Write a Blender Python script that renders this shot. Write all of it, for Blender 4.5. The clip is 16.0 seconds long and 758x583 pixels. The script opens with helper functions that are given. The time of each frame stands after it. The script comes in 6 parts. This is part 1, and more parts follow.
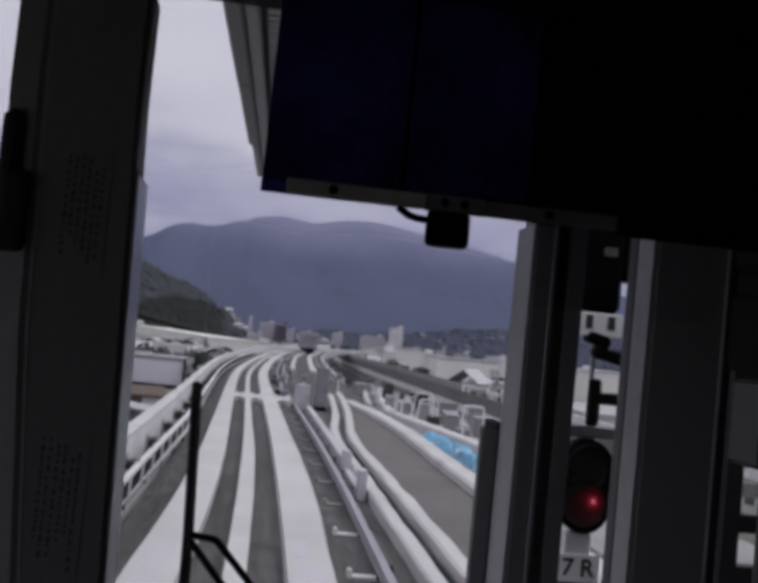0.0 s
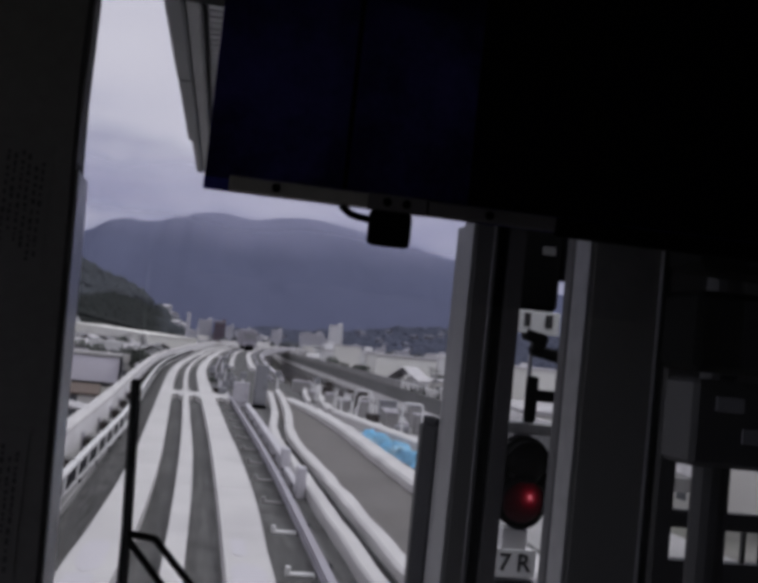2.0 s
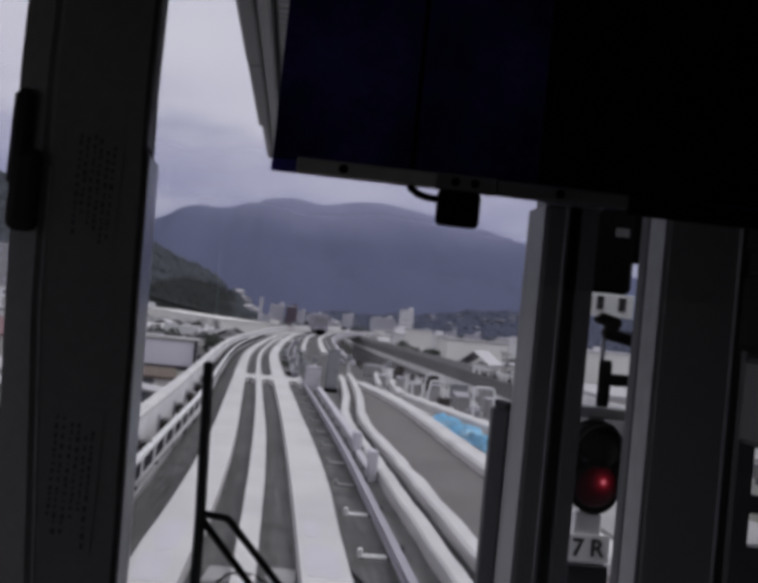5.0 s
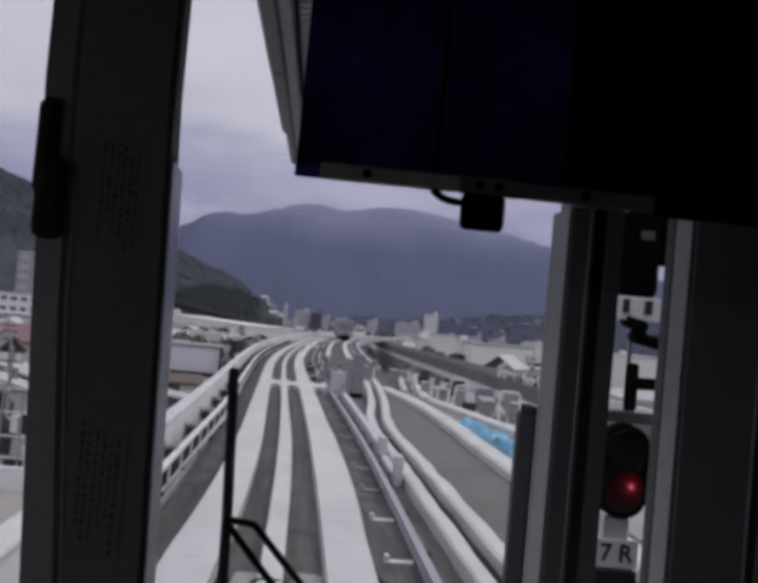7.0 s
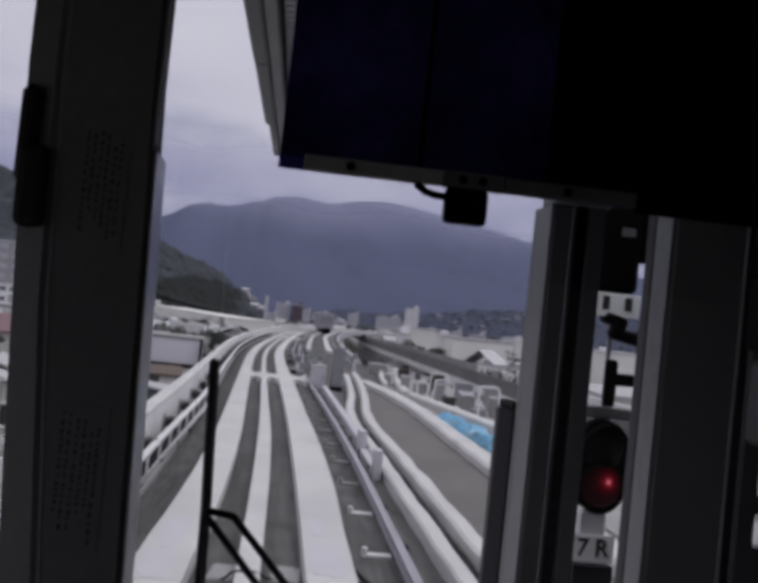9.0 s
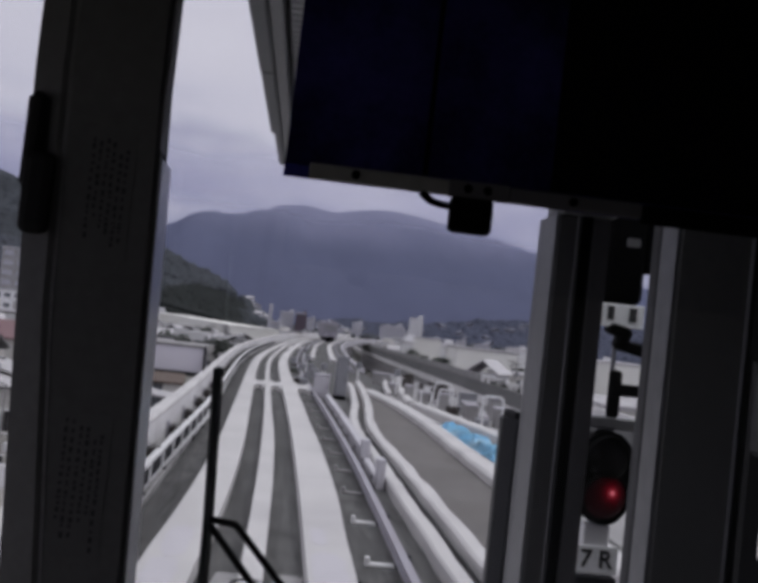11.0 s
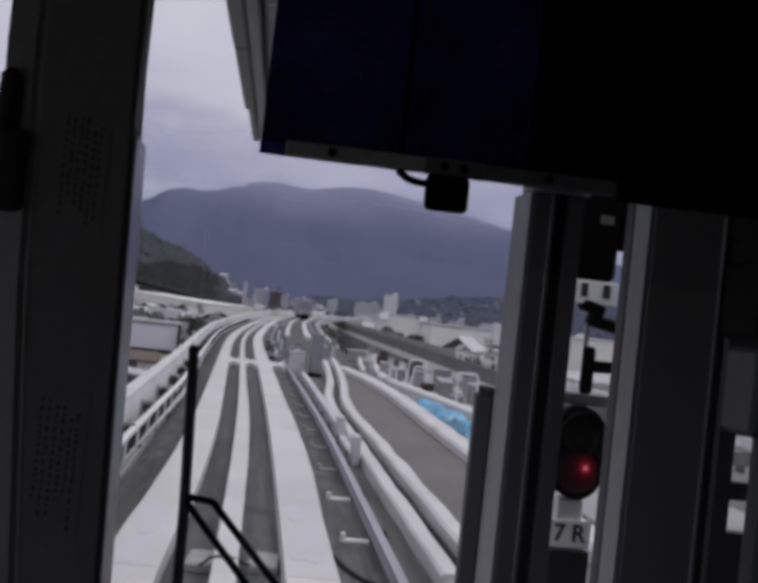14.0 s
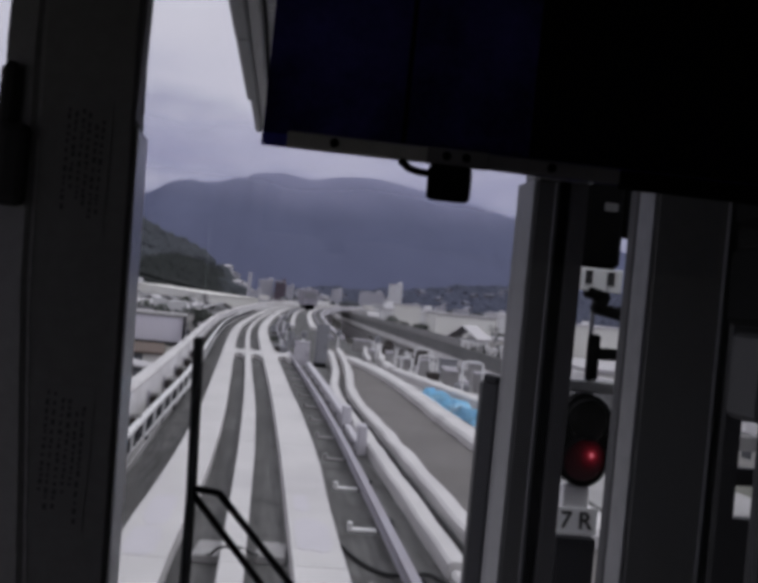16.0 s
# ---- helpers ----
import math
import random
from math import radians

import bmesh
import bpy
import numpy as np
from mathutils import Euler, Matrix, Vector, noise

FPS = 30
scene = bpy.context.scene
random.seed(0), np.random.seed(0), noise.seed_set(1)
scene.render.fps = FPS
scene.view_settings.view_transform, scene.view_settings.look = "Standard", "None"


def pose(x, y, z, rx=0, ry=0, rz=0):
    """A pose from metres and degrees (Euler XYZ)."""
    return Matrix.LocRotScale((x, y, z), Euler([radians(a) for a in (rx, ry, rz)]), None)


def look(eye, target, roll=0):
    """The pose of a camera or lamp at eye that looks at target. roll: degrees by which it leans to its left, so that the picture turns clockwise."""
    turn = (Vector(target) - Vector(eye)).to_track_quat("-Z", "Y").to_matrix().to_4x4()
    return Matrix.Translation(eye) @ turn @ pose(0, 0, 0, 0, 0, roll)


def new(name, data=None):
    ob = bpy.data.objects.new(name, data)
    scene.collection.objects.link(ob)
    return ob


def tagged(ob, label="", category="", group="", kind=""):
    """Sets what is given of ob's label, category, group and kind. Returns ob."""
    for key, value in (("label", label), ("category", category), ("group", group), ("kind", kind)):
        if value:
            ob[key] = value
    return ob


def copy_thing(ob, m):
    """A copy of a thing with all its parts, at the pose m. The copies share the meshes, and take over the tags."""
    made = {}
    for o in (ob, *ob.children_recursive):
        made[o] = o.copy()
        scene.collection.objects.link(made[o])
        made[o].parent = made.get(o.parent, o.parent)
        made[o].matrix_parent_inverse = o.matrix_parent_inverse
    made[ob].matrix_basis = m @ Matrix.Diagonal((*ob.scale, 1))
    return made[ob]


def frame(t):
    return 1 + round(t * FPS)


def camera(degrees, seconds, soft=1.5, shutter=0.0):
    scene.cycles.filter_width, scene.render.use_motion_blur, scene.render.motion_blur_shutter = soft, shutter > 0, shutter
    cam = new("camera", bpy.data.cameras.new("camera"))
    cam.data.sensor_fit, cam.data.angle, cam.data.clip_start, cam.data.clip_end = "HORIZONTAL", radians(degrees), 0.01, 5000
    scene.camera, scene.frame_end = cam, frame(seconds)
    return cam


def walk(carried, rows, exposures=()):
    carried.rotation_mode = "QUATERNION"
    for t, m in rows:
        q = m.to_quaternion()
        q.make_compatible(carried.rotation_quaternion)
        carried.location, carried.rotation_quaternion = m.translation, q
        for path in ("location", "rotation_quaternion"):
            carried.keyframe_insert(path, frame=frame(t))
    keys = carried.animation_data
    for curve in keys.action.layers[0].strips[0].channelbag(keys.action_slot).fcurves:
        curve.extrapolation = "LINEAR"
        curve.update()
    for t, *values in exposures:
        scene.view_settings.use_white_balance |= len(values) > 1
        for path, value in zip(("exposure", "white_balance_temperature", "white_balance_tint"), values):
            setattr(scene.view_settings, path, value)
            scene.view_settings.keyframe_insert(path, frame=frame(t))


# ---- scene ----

# ---- camera and its walk ----
cam = camera(42.0, 16.0, soft=4.5)
PATH = [
    (0, (0.0019, 0.0011, 2.7525), (0.2288, 1.9854, 2.858), 5.78),
    (0.5, (0.0021, -0.0038, 2.7512), (0.2502, 1.9772, 2.8698), 5.76),
    (1, (0.0029, -0.0011, 2.7518), (0.2333, 1.9811, 2.8852), 5.76),
    (1.5, (0.0013, 0.0011, 2.7516), (0.2283, 1.9846, 2.8708), 5.42),
    (2, (-0.0011, -0.0055, 2.7528), (0.3459, 1.9609, 2.8655), 5.88),
    (2.5, (0.0016, -0.0006, 2.7513), (0.2435, 1.9819, 2.8555), 5.15),
    (3, (0.0014, -0.0009, 2.7514), (0.2154, 1.9853, 2.8488), 5.64),
    (3.5, (0.0014, -0.0014, 2.7527), (0.2523, 1.9805, 2.847), 5.86),
    (4, (0.0029, -0.001, 2.7514), (0.2112, 1.9865, 2.8315), 5.62),
    (6.5, (0.0, 0.001, 2.75), (0.213, 1.989, 2.811), 5.9),
    (7, (0.002, 0.003, 2.75), (0.162, 1.995, 2.822), 5.3),
    (7.5, (0.002, 0.003, 2.749), (0.145, 1.997, 2.81), 4.9),
    (8, (0.002, 0.001, 2.749), (0.168, 1.993, 2.808), 5.3),
    (8.5, (0.001, 0.001, 2.749), (0.199, 1.99, 2.811), 5.6),
    (9, (0.001, 0.001, 2.749), (0.2, 1.99, 2.812), 6.0),
    (11.5, (0.001, 0.003, 2.749), (0.188, 1.992, 2.831), 6.4),
    (12, (0.001, 0.003, 2.749), (0.174, 1.994, 2.823), 6.2),
    (12.5, (0.001, 0.002, 2.75), (0.178, 1.994, 2.797), 6.6),
    (13, (0.0, 0.001, 2.75), (0.211, 1.99, 2.779), 6.5),
    (13.5, (0.001, 0.002, 2.75), (0.195, 1.992, 2.777), 6.4),
    (14, (-0.001, 0.001, 2.749), (0.243, 1.985, 2.789), 6.2),
    (14.5, (-0.001, 0.0, 2.75), (0.236, 1.985, 2.783), 6.1),
    (15, (0.0, 0.001, 2.75), (0.222, 1.988, 2.776), 6.2),
    (15.5, (-0.001, -0.001, 2.75), (0.244, 1.984, 2.763), 5.9),
    (16, (0.0, 0.001, 2.75), (0.237, 1.986, 2.768), 5.6),
]
walk(cam, [(t, look(eye, target, roll)) for t, eye, target, roll in PATH])

# ---- world, sun ----
SUN_EL, SUN_AZ = 52.0, 108.0
world = bpy.data.worlds.new("overcast_sky")
scene.world = world
world.use_nodes = True
wn, wl = world.node_tree.nodes, world.node_tree.links
wn.clear()
w_out = wn.new("ShaderNodeOutputWorld")
w_bg = wn.new("ShaderNodeBackground")
w_bg.inputs["Strength"].default_value = 0.1
w_sky = wn.new("ShaderNodeTexSky")
w_sky.sky_type = "NISHITA"
w_sky.sun_disc = False
w_sky.sun_elevation, w_sky.sun_rotation = radians(SUN_EL), radians(SUN_AZ)
w_co = wn.new("ShaderNodeTexCoord")
w_sep = wn.new("ShaderNodeSeparateXYZ")
wl.new(w_co.outputs["Generated"], w_sep.inputs[0])
w_map = wn.new("ShaderNodeMapping")
w_map.inputs["Scale"].default_value = (1.0, 1.0, 2.6)
wl.new(w_co.outputs["Generated"], w_map.inputs[0])
w_noise = wn.new("ShaderNodeTexNoise")
w_noise.inputs["Scale"].default_value = 4.2
w_noise.inputs["Detail"].default_value = 5.0
w_noise.inputs["Roughness"].default_value = 0.5
wl.new(w_map.outputs[0], w_noise.inputs["Vector"])
w_add = wn.new("ShaderNodeMath")
w_add.operation = "MULTIPLY_ADD"
w_add.inputs[1].default_value = 0.34
wl.new(w_noise.outputs["Fac"], w_add.inputs[0])
wl.new(w_sep.outputs["Z"], w_add.inputs[2])
w_ramp = wn.new("ShaderNodeValToRGB")
e = w_ramp.color_ramp.elements
e[0].position, e[0].color = 0.10, (0.34, 0.34, 0.45, 1)
e[1].position, e[1].color = 1.0, (0.95, 0.93, 0.98, 1)
for pos, col in ((0.235, (0.24, 0.236, 0.355, 1)), (0.275, (0.275, 0.266, 0.38, 1)), (0.312, (0.41, 0.39, 0.49, 1)), (0.355, (0.52, 0.49, 0.575, 1)), (0.46, (0.565, 0.53, 0.605, 1)), (0.68, (0.67, 0.64, 0.71, 1))):
    el = e.new(pos)
    el.color = col
wl.new(w_add.outputs[0], w_ramp.inputs[0])
w_gain = wn.new("ShaderNodeVectorMath")
w_gain.operation = "SCALE"
w_gain.inputs["Scale"].default_value = 12.3
wl.new(w_ramp.outputs[0], w_gain.inputs[0])
w_mix = wn.new("ShaderNodeMix")
w_mix.data_type = "RGBA"
w_mix.inputs["Factor"].default_value = 0.97
wl.new(w_sky.outputs[0], w_mix.inputs["A"])
wl.new(w_gain.outputs[0], w_mix.inputs["B"])
wl.new(w_mix.outputs["Result"], w_bg.inputs["Color"])
wl.new(w_bg.outputs[0], w_out.inputs[0])

sun_data = bpy.data.lights.new("sun", "SUN")
sun_data.energy, sun_data.angle, sun_data.color = 0.7, radians(20), (1.0, 0.97, 0.93)
sun = new("sun", sun_data)
sun.matrix_world = look((60, 0, 80), (0, 20, 0))
scene.view_settings.exposure = 0.0


# ---- materials ----
def mat(name, color, rough=0.7, metal=0.0, fine=40.0, coarse=1.5, vary=0.25, bump=0.15, spread=0.0, stain=None, stain_amount=0.0, emit=0.0, spec=0.4, grain=None):
    """A procedural surface: base colour with fine grain, coarse blotches, optional stains and a spread between objects."""
    m = bpy.data.materials.new(name)
    m.use_nodes = True
    n, l = m.node_tree.nodes, m.node_tree.links
    b = n["Principled BSDF"]
    b.inputs["Roughness"].default_value = rough
    b.inputs["Metallic"].default_value = metal
    b.inputs["Specular IOR Level"].default_value = spec
    co = n.new("ShaderNodeTexCoord")
    n1, n2 = n.new("ShaderNodeTexNoise"), n.new("ShaderNodeTexNoise")
    n1.inputs["Scale"].default_value, n1.inputs["Detail"].default_value = fine, 4
    n2.inputs["Scale"].default_value, n2.inputs["Detail"].default_value = coarse, 5
    along = n.new("ShaderNodeMapping")
    along.inputs["Scale"].default_value = grain or (1, 1, 1)
    l.new(co.outputs["Object"], along.inputs[0])
    for t in (n1, n2):
        l.new(along.outputs[0], t.inputs["Vector"])
    add = n.new("ShaderNodeMath")
    add.operation = "ADD"
    l.new(n1.outputs["Fac"], add.inputs[0])
    l.new(n2.outputs["Fac"], add.inputs[1])
    rng = n.new("ShaderNodeMapRange")
    rng.inputs["From Min"].default_value, rng.inputs["From Max"].default_value = 0.6, 1.4
    rng.inputs["To Min"].default_value, rng.inputs["To Max"].default_value = 1 - vary, 1 + vary * 0.6
    l.new(add.outputs[0], rng.inputs["Value"])
    last = rng.outputs[0]
    if spread:
        info = n.new("ShaderNodeObjectInfo")
        r2 = n.new("ShaderNodeMapRange")
        r2.inputs["To Min"].default_value, r2.inputs["To Max"].default_value = 1 - spread, 1 + spread * 0.5
        l.new(info.outputs["Random"], r2.inputs["Value"])
        mul = n.new("ShaderNodeMath")
        mul.operation = "MULTIPLY"
        l.new(last, mul.inputs[0])
        l.new(r2.outputs[0], mul.inputs[1])
        last = mul.outputs[0]
    sc = n.new("ShaderNodeVectorMath")
    sc.operation = "SCALE"
    sc.inputs[0].default_value = color
    l.new(last, sc.inputs["Scale"])
    col = sc.outputs[0]
    if stain:
        n3 = n.new("ShaderNodeTexNoise")
        n3.inputs["Scale"].default_value, n3.inputs["Detail"].default_value, n3.inputs["Roughness"].default_value = coarse * 0.7, 8, 0.65
        mp = n.new("ShaderNodeMapping")
        mp.inputs["Location"].default_value = (3.7, 1.3, 9.1)
        l.new(co.outputs["Object"], mp.inputs[0])
        l.new(mp.outputs[0], n3.inputs["Vector"])
        r3 = n.new("ShaderNodeMapRange")
        r3.inputs["From Min"].default_value, r3.inputs["From Max"].default_value = 0.48, 0.68
        r3.inputs["To Max"].default_value = stain_amount
        l.new(n3.outputs["Fac"], r3.inputs["Value"])
        mx = n.new("ShaderNodeMix")
        mx.data_type = "RGBA"
        mx.inputs["B"].default_value = (*stain, 1)
        l.new(r3.outputs[0], mx.inputs["Factor"])
        l.new(col, mx.inputs["A"])
        col = mx.outputs["Result"]
    l.new(col, b.inputs["Base Color"])
    rr = n.new("ShaderNodeMapRange")
    rr.inputs["To Min"].default_value, rr.inputs["To Max"].default_value = max(0.03, rough - 0.12), min(1.0, rough + 0.12)
    l.new(n2.outputs["Fac"], rr.inputs["Value"])
    l.new(rr.outputs[0], b.inputs["Roughness"])
    if bump:
        bp = n.new("ShaderNodeBump")
        bp.inputs["Strength"].default_value = bump
        bp.inputs["Distance"].default_value = 0.01
        l.new(n1.outputs["Fac"], bp.inputs["Height"])
        l.new(bp.outputs[0], b.inputs["Normal"])
    if emit:
        b.inputs["Emission Color"].default_value = (*color, 1)
        b.inputs["Emission Strength"].default_value = emit
    return m


def glass_mat(name, tint, gloss=0.06):
    """Thin clear glass: lets light straight through, with a Fresnel-driven gloss."""
    m = bpy.data.materials.new(name)
    m.use_nodes = True
    n, l = m.node_tree.nodes, m.node_tree.links
    n.clear()
    out, mx = n.new("ShaderNodeOutputMaterial"), n.new("ShaderNodeMixShader")
    tr, gl, fr = n.new("ShaderNodeBsdfTransparent"), n.new("ShaderNodeBsdfGlossy"), n.new("ShaderNodeFresnel")
    tr.inputs["Color"].default_value = (*tint, 1)
    gl.inputs["Roughness"].default_value = gloss
    fr.inputs["IOR"].default_value = 1.45
    l.new(fr.outputs[0], mx.inputs[0])
    l.new(tr.outputs[0], mx.inputs[1])
    l.new(gl.outputs[0], mx.inputs[2])
    l.new(mx.outputs[0], out.inputs[0])
    return m


M_CONC_WHITE = mat("pale_concrete", (0.545, 0.525, 0.53), 0.8, 0, 30, 0.8, 0.18, 0.2, 0.06, (0.36, 0.34, 0.36), 0.45)
M_CONC_GREY = mat("grey_concrete", (0.16, 0.155, 0.155), 0.85, 0, 25, 0.7, 0.35, 0.3, 0, (0.09, 0.085, 0.085), 0.6)
M_DECK = mat("guideway_deck", (0.103, 0.100, 0.101), 0.9, 0, 9, 1.9, 0.8, 0.6, 0, (0.045, 0.042, 0.042), 0.85, grain=(1.5, 0.09, 1))
M_CONC_MID = mat("mid_grey_concrete", (0.30, 0.29, 0.295), 0.85, 0, 10, 0.4, 0.3, 0.2, 0, (0.18, 0.17, 0.17), 0.5)
M_DECK_WARM = mat("side_deck", (0.150, 0.138, 0.136), 0.9, 0, 5, 0.6, 0.4, 0.2, 0, (0.10, 0.09, 0.085), 0.5)
M_WALL = mat("parapet_concrete", (0.72, 0.70, 0.71), 0.85, 0, 20, 0.8, 0.22, 0.25, 0, (0.40, 0.38, 0.39), 0.5)
M_STEEL_RAIL = mat("galvanised_rail", (0.34, 0.325, 0.37), 0.55, 0.25, 30, 1.2, 0.2, 0.1, 0, (0.25, 0.2, 0.2), 0.3)
M_STEEL_WHITE = mat("white_painted_steel", (0.66, 0.65, 0.66), 0.55, 0, 30, 2, 0.12, 0.05)
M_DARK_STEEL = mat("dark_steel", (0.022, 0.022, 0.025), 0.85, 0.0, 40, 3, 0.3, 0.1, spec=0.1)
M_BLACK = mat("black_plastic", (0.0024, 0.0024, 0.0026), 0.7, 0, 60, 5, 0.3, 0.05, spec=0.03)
M_RUBBER = mat("black_rubber", (0.010, 0.010, 0.011), 0.75, 0, 80, 6, 0.3, 0.1)
M_PILLAR_STRIP = mat("groove_highlight", (0.20, 0.20, 0.20), 0.5, 0.1, 90, 5, 0.3, 0.05)
M_HEM = mat("backlit_navy_hem", (0.02, 0.02, 0.20), 0.8, 0, 160, 9, 0.4, 0.1)
M_PILLAR = mat("grey_cab_panel", (0.112, 0.112, 0.111), 0.6, 0, 90, 5, 0.2, 0.08)
M_PILLAR_TRIM = mat("brushed_edge_trim", (0.74, 0.76, 0.80), 0.34, 0.85, 90, 5, 0.15, 0.03)
M_PILLAR_LIP = mat("grey_pillar_lip", (0.115, 0.115, 0.115), 0.5, 0, 90, 5, 0.2, 0.08)
M_CREAM = mat("cream_sheet_cladding", (0.78, 0.765, 0.735), 0.7, 0, 3, 0.12, 0.14, 0.1, 0.08, (0.55, 0.52, 0.46), 0.35)
M_ROOF_DARK = mat("dark_roof_tile", (0.085, 0.083, 0.09), 0.75, 0, 4, 0.3, 0.3, 0.3, 0.5)
M_LABEL = mat("label_film", (0.112, 0.112, 0.112), 0.5, 0, 60, 8, 0.15, 0.02)
M_INK = mat("label_ink", (0.035, 0.035, 0.037), 0.6, 0, 60, 8, 0.1, 0.0)
M_BLIND = mat("navy_blind_fabric", (0.020, 0.018, 0.066), 0.85, 0, 160, 9, 0.8, 0.25, spec=0.1)
_n, _l = M_BLIND.node_tree.nodes, M_BLIND.node_tree.links
_tr, _mx = _n.new("ShaderNodeBsdfTranslucent"), _n.new("ShaderNodeMixShader")
_mx.inputs[0].default_value = 0.35
_no, _mr, _sv, _tc = _n.new("ShaderNodeTexNoise"), _n.new("ShaderNodeMapRange"), _n.new("ShaderNodeVectorMath"), _n.new("ShaderNodeTexCoord")
_no.inputs["Scale"].default_value, _no.inputs["Detail"].default_value = 14.0, 3.0
_mr.inputs["From Min"].default_value, _mr.inputs["From Max"].default_value, _mr.inputs["To Min"].default_value, _mr.inputs["To Max"].default_value = 0.35, 0.68, 0.45, 2.4
_sv.operation = "SCALE"
_sv.inputs[0].default_value = (0.034, 0.030, 0.125)
_l.new(_tc.outputs["Object"], _no.inputs["Vector"])
_l.new(_no.outputs["Fac"], _mr.inputs["Value"])
_l.new(_mr.outputs[0], _sv.inputs["Scale"])
_l.new(_sv.outputs[0], _tr.inputs["Color"])
_l.new(_n["Principled BSDF"].outputs[0], _mx.inputs[1])
_l.new(_tr.outputs[0], _mx.inputs[2])
_l.new(_mx.outputs[0], _n["Material Output"].inputs["Surface"])
M_BLIND_BLACK = mat("dark_blind_overlay", (0.0022, 0.0022, 0.0045), 0.9, 0, 160, 5, 0.4, 0.2, spec=0.05)
M_BLIND_RAIL = mat("aluminium_blind_rail", (0.24, 0.235, 0.22), 0.6, 0.1, 60, 6, 0.2, 0.03)
M_SALOON = mat("saloon_lining", (0.30, 0.30, 0.295), 0.7, 0, 50, 3, 0.15, 0.05)
M_CAB = mat("cab_lining", (0.035, 0.035, 0.037), 0.8, 0, 50, 3, 0.2, 0.1)
# Two tones of one steel: track faces lighter, sides darker, as light falls.
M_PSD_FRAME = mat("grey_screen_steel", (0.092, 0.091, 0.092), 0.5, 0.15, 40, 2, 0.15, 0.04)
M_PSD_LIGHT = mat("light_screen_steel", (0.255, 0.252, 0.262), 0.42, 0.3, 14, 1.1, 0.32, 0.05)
M_ORANGE = mat("orange_door_paint", (0.60, 0.20, 0.075), 0.42, 0, 50, 2, 0.12, 0.03)
M_GASKET = mat("dark_gasket", (0.035, 0.028, 0.026), 0.7, 0, 60, 4, 0.2, 0.05)
M_GLASS = glass_mat("clear_glass", (0.93, 0.95, 0.96), 0.02)
M_DARK_GLASS = mat("smoked_glass", (0.022, 0.024, 0.026), 0.08, 0, 20, 2, 0.1, 0.0, spec=0.6)
M_TILE = mat("platform_paving", (0.33, 0.32, 0.31), 0.75, 0, 20, 2, 0.2, 0.15, 0.1)
M_SOFFIT = mat("soffit_metal", (0.60, 0.60, 0.62), 0.45, 0.15, 30, 0.8, 0.2, 0.05, 0.08)
M_FASCIA = mat("canopy_fascia", (0.22, 0.22, 0.235), 0.5, 0.2, 40, 1.5, 0.2, 0.04)
M_LENS_OFF = mat("unlit_lens", (0.007, 0.006, 0.006), 0.3, 0, 30, 6, 0.1, 0.0, spec=0.2)
M_PLATE = mat("white_sign_plate", (0.90, 0.90, 0.91), 0.5, 0, 40, 4, 0.08, 0.02)
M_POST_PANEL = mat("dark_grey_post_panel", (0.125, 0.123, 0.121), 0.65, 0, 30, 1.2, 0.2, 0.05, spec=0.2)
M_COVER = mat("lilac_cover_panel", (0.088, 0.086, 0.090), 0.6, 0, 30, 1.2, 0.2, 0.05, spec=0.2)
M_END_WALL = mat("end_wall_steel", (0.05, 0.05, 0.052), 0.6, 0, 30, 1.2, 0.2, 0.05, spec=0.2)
M_STAND = mat("dark_grey_enamel", (0.038, 0.038, 0.04), 0.5, 0, 30, 2, 0.12, 0.03)
M_LILAC = mat("lilac_grey_concrete", (0.50, 0.48, 0.52), 0.8, 0, 20, 0.8, 0.2, 0.2, 0, (0.3, 0.28, 0.32), 0.4)
M_CABINET = mat("grey_cabinet_paint", (0.22, 0.22, 0.24), 0.5, 0, 30, 1.5, 0.12, 0.04)
M_SCREEN = mat("monitor_glass", (0.02, 0.021, 0.025), 0.2, 0, 10, 3, 0.5, 0.0, spec=0.25)
M_TARP = mat("blue_tarpaulin", (0.30, 0.72, 1.0), 0.4, 0, 4, 1.1, 0.70, 0.3, 0, (0.80, 0.95, 1.0), 1.0)
M_GROUND = mat("town_ground", (0.17, 0.16, 0.15), 0.95, 0, 0.3, 0.02, 0.45, 0.2, 0, (0.07, 0.10, 0.05), 0.6)
M_ROAD = mat("asphalt", (0.075, 0.072, 0.075), 0.9, 0, 8, 0.2, 0.25, 0.2)
M_HOUSE = mat("house_render", (0.58, 0.56, 0.54), 0.85, 0, 3, 0.2, 0.15, 0.1, 0.45)
M_HOUSE_WHITE = mat("white_render", (0.72, 0.71, 0.73), 0.8, 0, 3, 0.15, 0.12, 0.1, 0.1, (0.5, 0.48, 0.48), 0.3)
M_ROOF = mat("grey_roof_tile", (0.19, 0.185, 0.195), 0.75, 0, 4, 0.3, 0.3, 0.3, 0.55)
M_ROOF_PALE = mat("pale_roof_sheet", (0.52, 0.50, 0.52), 0.6, 0, 4, 0.2, 0.2, 0.1, 0.25)
M_WAREHOUSE = mat("lilac_white_sheet", (0.64, 0.61, 0.69), 0.6, 0, 3, 0.15, 0.12, 0.1, 0.0, (0.5, 0.47, 0.52), 0.3)
M_ROOF_BROWN = mat("brown_roof_sheet", (0.115, 0.085, 0.074), 0.75, 0, 4, 0.3, 0.3, 0.2, 0.2)
